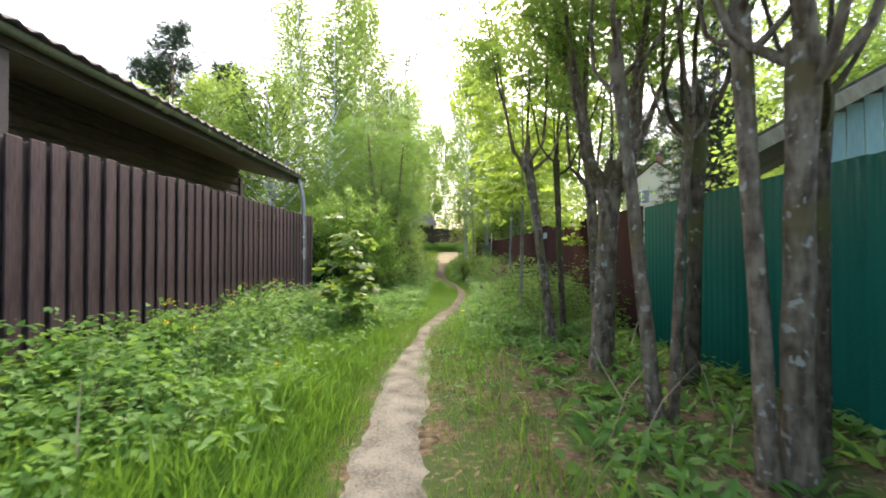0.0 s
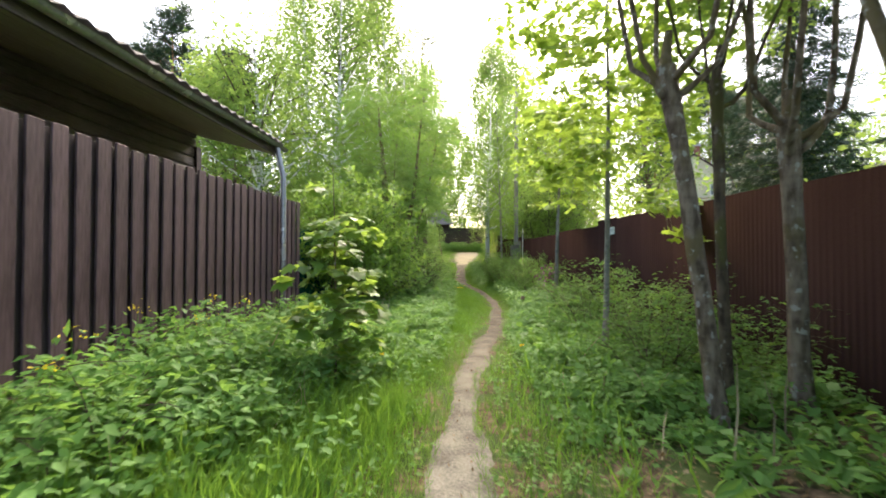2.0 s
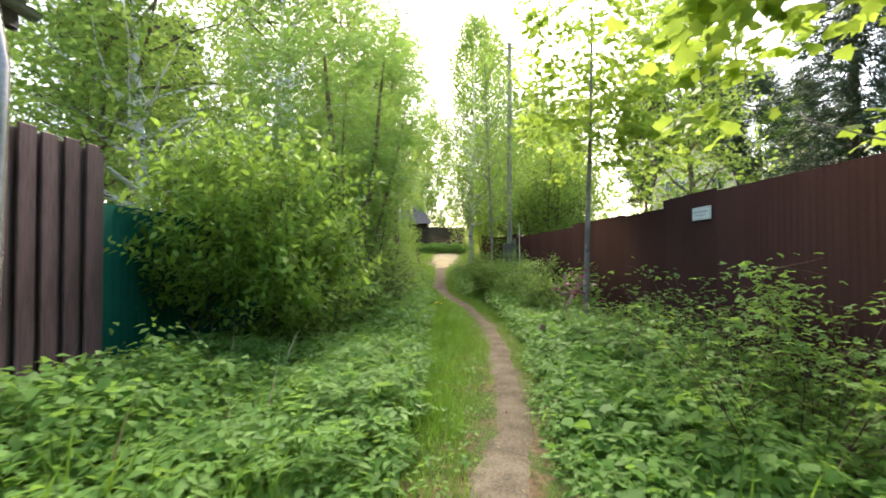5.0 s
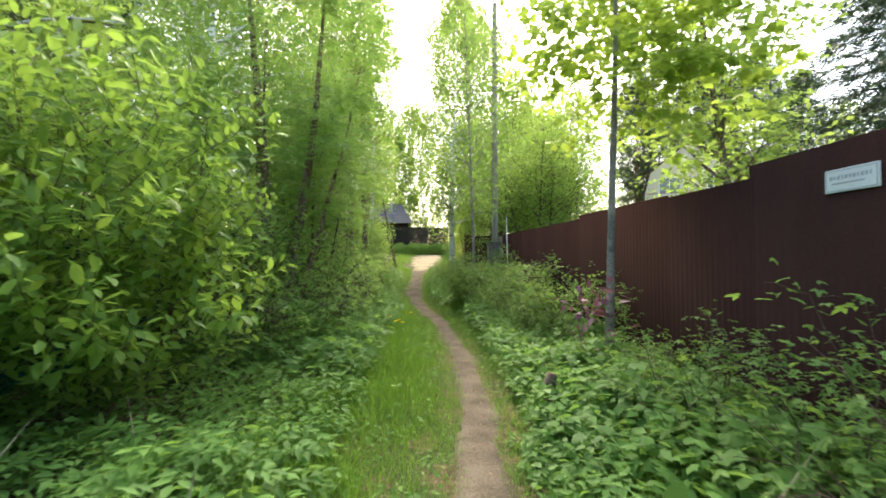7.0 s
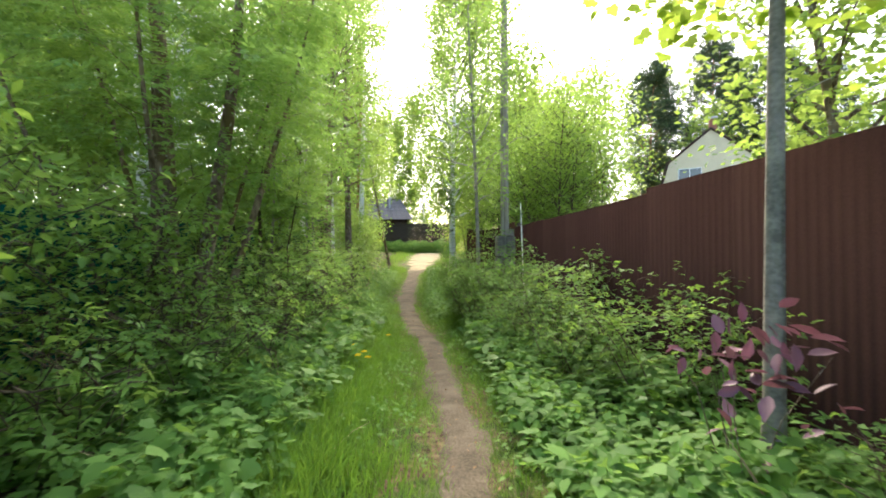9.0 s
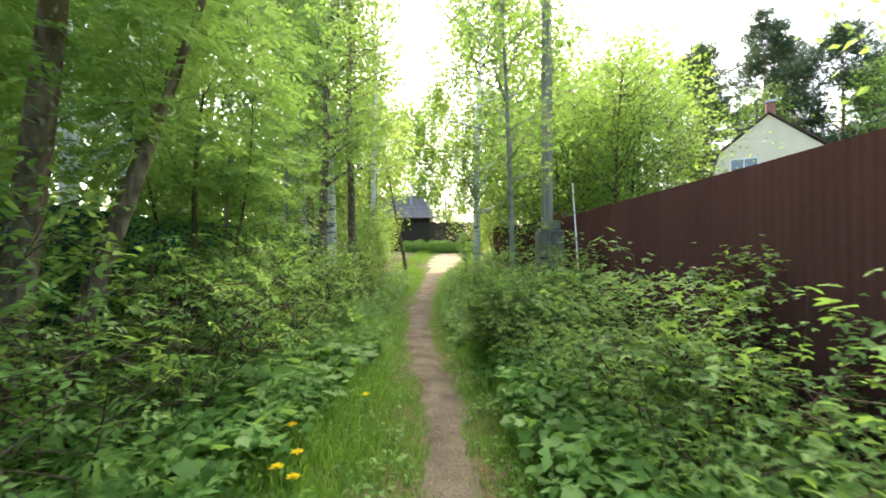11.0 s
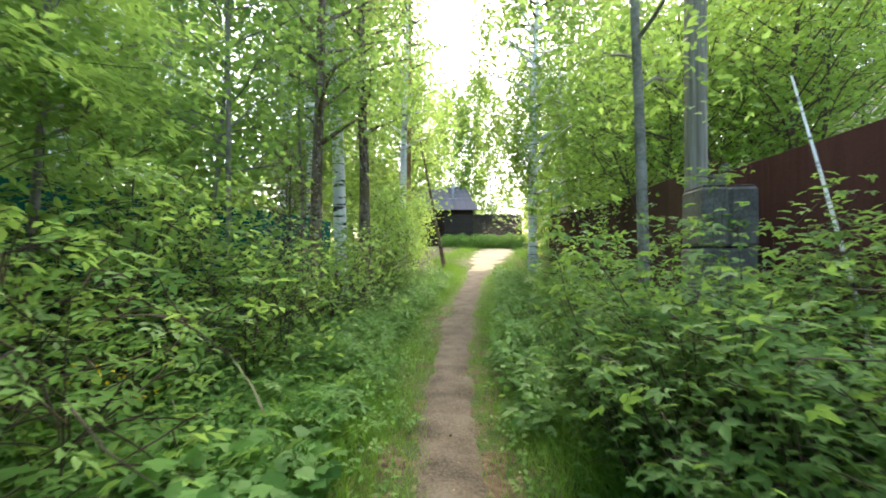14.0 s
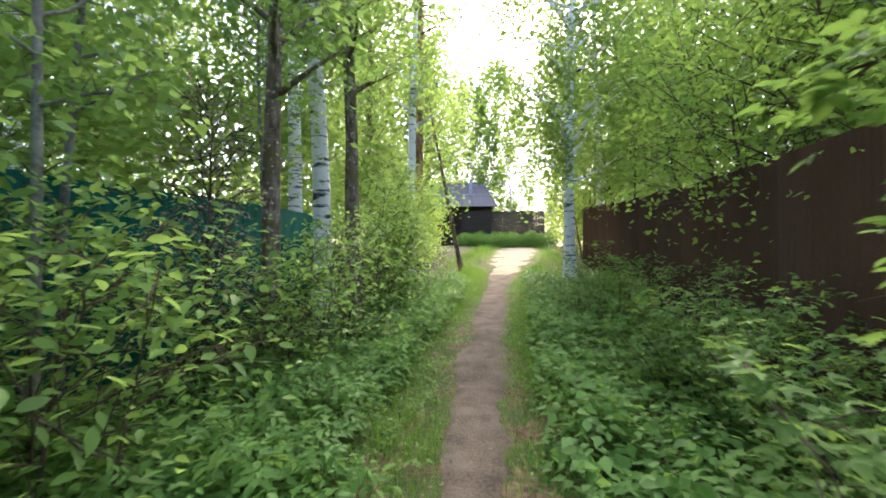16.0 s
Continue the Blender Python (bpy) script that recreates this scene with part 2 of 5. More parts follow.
M["birch_leaf"] = foliage("birch_leaves", (0.08, 0.15, 0.03), (0.19, 0.30, 0.065), (0.42, 0.57, 0.11), 0.55, 0.55, 0.12)
M["alder_leaf"] = foliage("alder_leaves", (0.075, 0.165, 0.035), (0.21, 0.35, 0.085), (0.44, 0.62, 0.12), 0.54, 0.5, 0.2)
M["needles"] = foliage("dark_needles", (0.012, 0.03, 0.014), (0.04, 0.075, 0.03), (0.06, 0.11, 0.03), 0.15, 0.55)
M["pine_needles"] = foliage("pine_needles", (0.03, 0.06, 0.03), (0.09, 0.13, 0.06), (0.15, 0.2, 0.06), 0.2, 0.55)
M["wine"] = foliage("wine_red_leaves", (0.09, 0.035, 0.055), (0.20, 0.10, 0.14), (0.24, 0.08, 0.12), 0.25, 0.5)
M["yellow"] = foliage("yellow_petals", (0.65, 0.45, 0.01), (0.85, 0.66, 0.02), (0.9, 0.7, 0.02), 0.3, 0.5)
M["litter"] = foliage("dry_leaf_litter", (0.10, 0.06, 0.03), (0.30, 0.20, 0.11), (0.3, 0.2, 0.1), 0.15, 0.8, 0.1)
M["straw"] = foliage("dry_stalks", (0.20, 0.16, 0.10), (0.42, 0.35, 0.22), (0.4, 0.3, 0.2), 0.1, 0.7, 0.2)


# ---- mesh helpers ----
rng = np.random.default_rng(7)


def mesh_of(name, V, F, material, smooth=True):
    """A mesh from arrays of corners and triangles (or quads)."""
    V, F = np.asarray(V, np.float32).reshape(-1, 3), np.asarray(F, np.int32)
    me = bpy.data.meshes.new(name)
    k = F.shape[1]
    me.vertices.add(len(V))
    me.vertices.foreach_set("co", V.ravel())
    me.loops.add(F.size)
    me.loops.foreach_set("vertex_index", F.ravel())
    me.polygons.add(len(F))
    me.polygons.foreach_set("loop_start", np.arange(0, F.size, k, dtype=np.int32))
    if smooth:
        me.polygons.foreach_set("use_smooth", np.ones(len(F), bool))
    me.update(calc_edges=True)
    me.materials.append(material)
    return me


def part(name, data, parent, label="", m=None, kind=""):
    ob = new(name, data)
    ob.parent = parent
    if m is not None:
        ob.matrix_basis = m
    return tagged(ob, label, kind=kind)


def thing(name, label, category, m=None, group="", kind="", data=None):
    ob = new(name, data)
    if m is not None:
        ob.matrix_basis = m
    return tagged(ob, label, category, group, kind)


def box(name, size, material, bevel=0.004, at=(0, 0, 0)):
    """A bevelled block with its base's middle at the given place."""
    bm = bmesh.new()
    bmesh.ops.create_cube(bm, size=1)
    bmesh.ops.scale(bm, vec=size, verts=bm.verts)
    if bevel:
        bmesh.ops.bevel(bm, geom=bm.edges[:], offset=min(bevel, min(size) * 0.3), segments=1, affect="EDGES")
    bmesh.ops.translate(bm, vec=(at[0], at[1], at[2] + size[2] / 2), verts=bm.verts)
    me = bpy.data.meshes.new(name)
    bm.to_mesh(me)
    bm.free()
    me.materials.append(material)
    return me


def tubes(lines, sides=7, rough=0.0):
    """Corners and quads of tapered tubes along lines of (points, radii)."""
    VV, FF, base, most = [], [], 0, sides
    for pts, rad in lines:
        pts, rad = np.asarray(pts, float), np.asarray(rad, float)
        sides = most if rad.max() > 0.06 else (5 if rad.max() > 0.03 else (4 if rad.max() > 0.014 else 3))
        n = len(pts)
        tan = np.gradient(pts, axis=0)
        tan /= np.linalg.norm(tan, axis=1, keepdims=True) + 1e-9
        ref = np.where(np.abs(tan[:, :1]) < 0.8, [[1.0, 0, 0]], [[0, 1.0, 0]])
        u = np.cross(tan, ref)
        u /= np.linalg.norm(u, axis=1, keepdims=True)
        w = np.cross(tan, u)
        ang = np.arange(sides) * 2 * np.pi / sides
        rr = rad[:, None] * (1 + rough * rng.normal(size=(n, sides)))
        ring = pts[:, None] + rr[..., None] * (np.cos(ang)[None, :, None] * u[:, None] + np.sin(ang)[None, :, None] * w[:, None])
        VV.append(ring.reshape(-1, 3))
        i, j = np.meshgrid(np.arange(n - 1), np.arange(sides), indexing="ij")
        q = np.stack([i * sides + j, i * sides + (j + 1) % sides, (i + 1) * sides + (j + 1) % sides, (i + 1) * sides + j], -1)
        FF.append(q.reshape(-1, 4) + base)
        base += n * sides
    return np.concatenate(VV), np.concatenate(FF)


def unit(v):
    return v / (np.linalg.norm(v, axis=-1, keepdims=True) + 1e-9)


LEAF = (np.array([[0, 0, 0], [-0.27, 0.42, 0.07], [0, 1, -0.08], [0.27, 0.42, 0.07]]), np.array([[0, 2, 1], [0, 3, 2]]))
BROAD = (np.array([[0, 0, 0], [-0.36, 0.25, 0.05], [-0.33, 0.65, 0.06], [0, 1.05, -0.12], [0.33, 0.65, 0.06], [0.36, 0.25, 0.05], [0, 0.5, -0.02]]),
         np.array([[0, 6, 1], [1, 6, 2], [2, 6, 3], [3, 6, 4], [4, 6, 5], [5, 6, 0]]))
KITE = (np.array([[0, 0, 0], [-0.33, 0.38, 0.06], [0, 1.0, -0.1], [0.33, 0.38, 0.06], [0, 0.45, -0.02]]), np.array([[0, 4, 1], [1, 4, 2], [2, 4, 3], [3, 4, 0]]))
_m = [(0, 0), (0.2, -0.08), (0.5, 0.0), (0.43, 0.22), (0.64, 0.52), (0.38, 0.52), (0.27, 0.72), (0, 1.0)]
_m = _m + [(-x, y) for x, y in _m[-2:0:-1]]
MAPLE = (np.array([[x, y, 0.10 - 0.28 * (x * x + (y - 0.35) ** 2)] for x, y in _m] + [[0, 0.3, 0.06]]),
         np.array([[len(_m), i, (i + 1) % len(_m)] for i in range(len(_m))]))
OVAL = (np.array([[0, 0, 0], [-0.19, 0.2, 0.05], [-0.27, 0.5, 0.06], [-0.17, 0.8, 0.02], [0, 1.08, -0.1], [0.17, 0.8, 0.02], [0.27, 0.5, 0.06], [0.19, 0.2, 0.05], [0, 0.5, -0.02]]),
        np.array([[8, (k + 1) % 8, k] for k in range(8)]))
LANCE = (np.array([[0, 0, 0], [-0.11, 0.3, 0.04], [-0.12, 0.6, 0.0], [0, 1.0, -0.2], [0.12, 0.6, 0.0], [0.11, 0.3, 0.04], [0, 0.45, -0.03]]), np.array([[0, 6, 1], [1, 6, 2], [2, 6, 3], [3, 6, 4], [4, 6, 5], [5, 6, 0]]))
BLADE = (np.array([[-0.024, 0, 0], [0.024, 0, 0], [-0.018, 0.55, 0.06], [0.018, 0.55, 0.06], [0, 1, 0.28]]), np.array([[0, 1, 3], [0, 3, 2], [2, 3, 4]]))
TUFT = (np.array([[0, 0, 0], [-0.07, 0.5, 0.03], [0, 1, 0], [0.07, 0.5, 0.03], [-0.45, 0.75, 0], [-0.3, 0.4, 0.05], [0.45, 0.75, 0], [0.3, 0.4, 0.05]]),
        np.array([[0, 2, 1], [0, 3, 2], [0, 4, 5], [0, 7, 6]]))
# a rowan-like leaf: five narrow leaflets on one stalk
_v, _f = [], []
for _k, (_x, _y, _a) in enumerate([(0, 0.62, 0), (-0.02, 0.48, 58), (0.02, 0.48, -58), (-0.02, 0.22, 66), (0.02, 0.22, -66)]):
    _c, _s = math.cos(radians(_a)), math.sin(radians(_a))
    for _p, _q, _z in ((0, 0, 0), (-0.095, 0.2, 0.02), (0, 0.44, -0.05), (0.095, 0.2, 0.02)):
        _v.append((_x + _p * _c - _q * _s, _y + _p * _s + _q * _c, _z))
    _f += [(4 * _k, 4 * _k + 2, 4 * _k + 1), (4 * _k, 4 * _k + 3, 4 * _k + 2)]
PINNATE = (np.array(_v), np.array(_f))
# a raspberry leaf: three folded leaflets
_v, _f = [], []
for _k, (_y, _a, _g) in enumerate([(0.42, 0, 0.62), (0.36, 68, 0.5), (0.36, -68, 0.5)]):
    _c, _s = math.cos(radians(_a)), math.sin(radians(_a))
    for _p, _q, _z in ((0, 0, 0), (-0.3, 0.35, 0.08), (-0.2, 0.72, 0.03), (0, 1.05, -0.14), (0.2, 0.72, 0.03), (0.3, 0.35, 0.08)):
        _v.append((_g * (_p * _c - _q * _s), _y + _g * (_p * _s + _q * _c), _g * _z))
    _f += [(6 * _k, 6 * _k + 3, 6 * _k + 2), (6 * _k, 6 * _k + 2, 6 * _k + 1), (6 * _k, 6 * _k + 4, 6 * _k + 3), (6 * _k, 6 * _k + 5, 6 * _k + 4)]
TRIPLE = (np.array(_v), np.array(_f))


def leaves(P, size, template, way=None, flat=0.8, spread=0.6):
    """Corners and triangles of leaves at the places P. way: where they point; flat: how level they lie."""
    n = len(P)
    TV, TF = template
    a = rng.normal(size=(n, 3)) * spread + (0 if way is None else way)
    a = unit(a)
    up = np.array([0, 0, 1.0]) * flat + rng.normal(size=(n, 3)) * (1 - flat) * 0.8
    s = unit(np.cross(a, up))
    w = np.cross(s, a)
    sz = np.broadcast_to(np.asarray(size, float), (n,))[:, None, None]
    V = P[:, None] + sz * (TV[None, :, :1] * s[:, None] + TV[None, :, 1:2] * a[:, None] + TV[None, :, 2:] * w[:, None])
    F = TF[None] + (np.arange(n) * len(TV))[:, None, None]
    return V.reshape(-1, 3), F.reshape(-1, 3)


def joined(sets):
    V, F, b = [], [], 0
    for v, f in sets:
        V.append(v)
        F.append(np.asarray(f) + b)
        b += len(v)
    return np.concatenate(V), np.concatenate(F)


# ---- ground ----
def rise(y):
    """Level of the ground along the lane."""
    return np.interp(y, [-60, 27, 34, 42, 58, 90], [0, 0, 0.5, 1.1, 1.75, 2.1])


def lane(y):
    """Middle of the trodden path."""
    return np.interp(y, [-4, 2.6, 5.3, 7.5, 8.5, 10.6, 13, 15.3, 17.5, 19.2, 20.5, 24.5, 27, 31, 35.7, 44, 58],
                     [-0.36, -0.41, -0.53, -0.46, -0.42, -0.05, 0.25, 0.42, 0.42, 0.3, 0.22, -0.33, -0.47, -0.6, -0.55, -0.2, 0.2])


def lane_half(y):
    return np.interp(y, [0, 5, 8, 11, 13, 20, 24, 28, 34, 37, 42, 50], [0.34, 0.25, 0.16, 0.2, 0.19, 0.19, 0.27, 0.29, 0.32, 0.5, 0.75, 1.1])


def soft_noise(x, y, s=1.0):
    return np.sin(1.7 * x * s + 2.1 * y * s) * np.sin(2.9 * y * s - 1.3 * x * s + 1) * 0.5 + 0.5 * np.sin(0.7 * x * s - 1.1 * y * s + 2) * np.sin(4.3 * x * s + 0.6 * y * s)


def height(x, y):
    x, y = np.asarray(x, float), np.asarray(y, float)
    d = np.abs(x - lane(y))
    edge = np.clip(d - lane_half(y), 0, 0.6)
    near = np.exp(-((x / 12) ** 2))
    return rise(y) + near * (0.05 * edge + 0.02 * soft_noise(x, y, 1.4) * np.clip(d, 0, 1)) + 0.06 * np.clip(np.abs(x) - 2, 0, 3) * near


def sheet_grid(xs, ys, lift=0.0):
    X, Y = np.meshgrid(xs, ys)
    V = np.stack([X, Y, height(X, Y) + lift], -1).reshape(-1, 3)
    nx, ny = len(xs), len(ys)
    i, j = np.meshgrid(np.arange(ny - 1), np.arange(nx - 1), indexing="ij")
    q = np.stack([i * nx + j, i * nx + j + 1, (i + 1) * nx + j + 1, (i + 1) * nx + j], -1).reshape(-1, 4)
    return V, q


gx = np.unique(np.concatenate([np.linspace(-900, -20, 9), np.linspace(-20, -5, 11), np.arange(-5, 5.01, 0.12), np.linspace(5, 20, 11), np.linspace(20, 900, 9)]))
gy = np.unique(np.concatenate([np.linspace(-900, -10, 9), np.arange(-10, 60, 0.3), np.linspace(60, 110, 8), np.linspace(110, 1500, 9)]))
ground = thing("ground", "brown leaf-littered soil under the lane's plants", "ground", kind="structure", data=mesh_of("ground", *sheet_grid(gx, gy), M["soil"]))

# the path: a worn strip whose edges wander
ys = np.arange(-5, 60, 0.08)
rows_v = []
cols = np.linspace(-1, 1, 13)
fray = [np.convolve(rng.normal(size=len(ys) + 8), np.ones(9) / 9, "valid") * 0.55 for _ in range(2)]
wl = lane_half(ys) * (1 + 0.22 * np.sin(ys * 2.3) * np.sin(ys * 0.9 + 1) + fray[0])
wr = lane_half(ys) * (1 + 0.22 * np.sin(ys * 1.9 + 2) * np.sin(ys * 1.1) + fray[1])
for c in cols:
    x = lane(ys) + np.where(c < 0, c * wl, c * wr)
    z = height(x, ys) + 0.022 - 0.028 * abs(c) ** 3 + 0.006 * soft_noise(x, ys, 9)
    rows_v.append(np.stack([x, ys, z], -1))
V = np.stack(rows_v, 1).reshape(-1, 3)
nc = len(cols)
i, j = np.meshgrid(np.arange(len(ys) - 1), np.arange(nc - 1), indexing="ij")
q = np.stack([i * nc + j, i * nc + j + 1, (i + 1) * nc + j + 1, (i + 1) * nc + j], -1).reshape(-1, 4)
cut = ys[i.ravel()] < 36.5
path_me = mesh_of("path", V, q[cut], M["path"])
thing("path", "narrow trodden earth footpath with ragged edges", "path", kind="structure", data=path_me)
thing("track", "pale dry sandy track in full sun", "track", kind="structure", data=mesh_of("track", V, q[~cut], M["sand"]))


# ---- fences ----
def fence_x(y):
    return np.interp(y, [-4, 3, 10, 14, 23.3, 24.6], [3.1, 3.05, 2.95, 2.87, 2.22, 2.26])


def profile_sheet(name, width, tall, material, pitch=0.115, deep=0.007):
    """One sheet of ribbed steel along y, facing -x, base at 0, 1 mm folded edges."""
    ys_, xs_ = [], []
    n_ = int(round(width / pitch))
    for k in range(n_):
        y0 = k * width / n_
        for fy, fx in ((0, 0), (0.42, 0), (0.55, -deep), (0.87, -deep)):
            ys_.append(y0 + fy * width / n_)
            xs_.append(fx)
    ys_.append(width)
    xs_.append(0)
    V_, F_ = [], []
    for x, y in zip(xs_, ys_):
        V_ += [(x, y, 0), (x, y, tall)]
    m_ = len(ys_)
    for k in range(m_ - 1):
        F_.append((2 * k, 2 * k + 1, 2 * k + 3, 2 * k + 2))
    back = len(V_)
    for x, y in zip(xs_, ys_):
        V_ += [(x + 0.003, y, 0), (x + 0.003, y, tall)]
    for k in range(m_ - 1):
        F_.append((back + 2 * k, back + 2 * k + 2, back + 2 * k + 3, back + 2 * k + 1))
        F_.append((2 * k + 1, back + 2 * k + 1, back + 2 * k + 3, 2 * k + 3))
    return mesh_of(name, V_, F_, material, smooth=False)


def steel_fence(name, label, points, tops, material, base=0.0, flip=False, tilt=0.0, pitch=0.115):
    """Sheets side by side along a line of (x, y); posts and rails behind them."""
    th = thing(name, label, "fence")
    pts = np.array(points, float)
    seg = np.linalg.norm(np.diff(pts, axis=0), axis=1)
    run = np.concatenate([[0], np.cumsum(seg)])
    meshes = {}
    count = int(run[-1] / 1.15)
    w = run[-1] / count
    for k in range(count):
        a, b_ = (np.array([np.interp(s, run, pts[:, c]) for c in (0, 1)]) for s in (k * w, (k + 1) * w))
        y_mid = (a[1] + b_[1]) / 2
        top = round(float(np.interp(y_mid, [t_[0] for t_ in tops], [t_[1] for t_ in tops])) / 0.03) * 0.03
        floor_z = float(height(a[0], a[1])) + base
        tall = round(top - floor_z, 2)
        if tall not in meshes:
            meshes[tall] = profile_sheet("sheet", w + 0.02, tall, material, pitch, 0.007 if pitch > 0.1 else 0.004)
        ang = math.degrees(math.atan2(-(b_[0] - a[0]), b_[1] - a[1]))
        d = 0.004 if k % 2 else 0.0
        part("sheet", meshes[tall], th, m=pose(a[0] + d, a[1], floor_z, tilt + 0.12 * ((k * 7) % 5 - 2), 0, ang + (180 if flip else 0)) if not flip else pose(b_[0] - d, b_[1], floor_z, 0, 0, ang + 180))
        if k % 2 == 0:
            s = -1 if flip else 1
            part("post", box("post", (0.06, 0.06, tall - 0.03), M["rail"]), th, m=pose(a[0] + 0.09 * s, a[1] + 0.05, floor_z))
    for frac in (0.25, 0.8):
        line = [(x + (-0.05 if flip else 0.05), y, float(height(x, y)) + frac * 2.0) for x, y in pts]
        part("rail", mesh_of("rail", *tubes([(line, [0.02] * len(line))], 4), M["rail"]), th)
    return th


steel_fence("ribbed_fence", "green painted ribbed steel sheet fence, faded near the ground",
            [(fence_x(y), y) for y in (-4, 3, 7.05)], [(-4, 2.10), (8, 2.10)], M["green_steel"])
BROWN = [(7.1, 14.6, (2.12, 2.22), "dark brown ribbed steel fence panel run, tallest section"),
         (14.57, 18.42, (2.11, 2.13), "dark brown ribbed steel fence behind brambles"),
         (18.38, 24.55, (2.06, 2.10), "dark brown ribbed steel fence in shade")]
for a, b_, z, lab in BROWN:
    steel_fence("ribbed_fence", lab, [(fence_x(a), a), (fence_x((a + b_) / 2), (a + b_) / 2), (fence_x(b_), b_)], [(a, z[0]), (b_, z[1])], M["brown_steel"], pitch=0.08)
steel_fence("ribbed_fence", "bronze brown ribbed steel fence half hidden by shrubs", [(2.28, 24.6), (2.2, 28), (2.25, 33), (2.35, 40)], [(24.6, 2.25), (28, 2.25), (33, 2.5), (40, 3.0)], M["bronze_steel"], pitch=0.08)
steel_fence("ribbed_fence", "dark green ribbed steel fence behind the thicket", [(-4.0, 12.1), (-4.0, 20), (-4.0, 31)], [(12, 1.95), (20, 1.95), (31, 2.15)], M["green_steel"], flip=True)

# stained board fence in front of the dark house
FX, FT, PITCH = -3.6, 2.38, 0.215
bf = thing("board_fence", "dark brown stained board fence with staggered upright boards", "fence")
front = box("board", (0.024, 0.15, 2.32), M["boards"], 0.006)
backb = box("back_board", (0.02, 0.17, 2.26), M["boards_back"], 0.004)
y, k = -3.8, 0
while y < 11.95:
    part("board", front, bf, m=pose(FX + 0.0 + 0.003 * ((k * 5) % 3), y, FT - 2.32 + 0.012 * math.sin(k * 2.1), 0.25 * math.sin(k * 1.7), 0, 0))
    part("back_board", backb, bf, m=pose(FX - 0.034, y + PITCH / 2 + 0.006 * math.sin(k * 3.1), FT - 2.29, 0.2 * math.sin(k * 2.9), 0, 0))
    y += PITCH
    k += 1
for zr in (0.55, 1.95):
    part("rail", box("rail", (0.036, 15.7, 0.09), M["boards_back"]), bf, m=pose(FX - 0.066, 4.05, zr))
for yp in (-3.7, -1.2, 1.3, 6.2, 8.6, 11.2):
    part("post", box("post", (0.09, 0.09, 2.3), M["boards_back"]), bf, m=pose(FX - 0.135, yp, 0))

# the dark house with its low eave along the lane
hs = thing("house", "low dark brown log-sided house with a wide eave", "house")
EX, EZ, EY0, EY1 = -3.72, 3.2, -6.0, 11.3
slope = math.tan(radians(22))
for k in range(23):
    part("log", box("log", (0.10, 15.5, 0.17), M["siding"], 0.05), hs, m=pose(-5.15, 3.35, 0.17 * k))
for k in range(19):
    part("log", box("log", (7.0, 0.10, 0.17), M["siding"], 0.05), hs, m=pose(-8.7, 11.1, 0.17 * k))
part("corner_board", box("corner_board", (0.14, 0.14, 3.25), M["fascia"]), hs, m=pose(-5.13, 11.1, 0))
part("wall", box("wall", (0.12, 15.0, 3.3), M["siding"]), hs, m=pose(-12.05, 3.1, 0))
part("wall", box("wall", (7.0, 0.12, 3.3), M["siding"]), hs, m=pose(-8.55, -4.4, 0))
# roof: corrugated sheet
n_w = 150
V_, F_ = [], []
for k in range(n_w + 1):
    yy = EY0 + (EY1 - EY0) * k / n_w
    for x, up in ((EX + 0.08, 0), (EX - 4.8, 4.88 * slope)):
        V_.append((x, yy, EZ + 0.13 + up + (0.045 if k % 2 else 0)))
for k in range(n_w):
    F_.append((2 * k, 2 * k + 1, 2 * k + 3, 2 * k + 2))
o = len(V_)
V_ += [(x, y, z - 0.012) for x, y, z in V_]
for k in range(n_w):
    F_.append((o + 2 * k, o + 2 * k + 2, o + 2 * k + 3, o + 2 * k + 1))
    F_.append((2 * k, 2 * k + 2, o + 2 * k + 2, o + 2 * k))
part("roof", mesh_of("roof", V_, F_, M["roof"], False), hs, "weathered wavy roof sheet")
other = [(2 * (EX - 4.8) - x, y, z) for x, y, z in V_]
part("roof", mesh_of("roof", other, [f[::-1] for f in F_], M["roof"], False), hs, "weathered wavy roof sheet")
part("fascia", box("fascia", (0.03, EY1 - EY0, 0.16), M["fascia"]), hs, m=pose(EX, (EY0 + EY1) / 2, EZ - 0.08))
part("barge_board", mesh_of("barge_board", [(EX, EY1, EZ - 0.1), (EX, EY1, EZ + 0.08), (EX - 4.8, EY1, EZ + 0.08 + 4.8 * slope), (EX - 4.8, EY1, EZ - 0.1 + 4.8 * slope),
     (EX, EY1 - 0.03, EZ - 0.1), (EX, EY1 - 0.03, EZ + 0.08), (EX - 4.8, EY1 - 0.03, EZ + 0.08 + 4.8 * slope), (EX - 4.8, EY1 - 0.03, EZ - 0.1 + 4.8 * slope)],
     [(0, 1, 2, 3), (7, 6, 5, 4), (0, 4, 5, 1), (3, 2, 6, 7)], M["fascia"], False), hs)
for k in range(9):
    x0 = EX - 0.03 - k * 0.15
    part("soffit_board", box("soffit_board", (0.145, EY1 - EY0 - 0.06, 0.018), M["soffit"]), hs, m=pose(x0 - 0.075, (EY0 + EY1) / 2, EZ - 0.06 + (k + 0.5) * 0.15 * slope * 0.6, 0, math.degrees(math.atan(slope * 0.6)), 0))
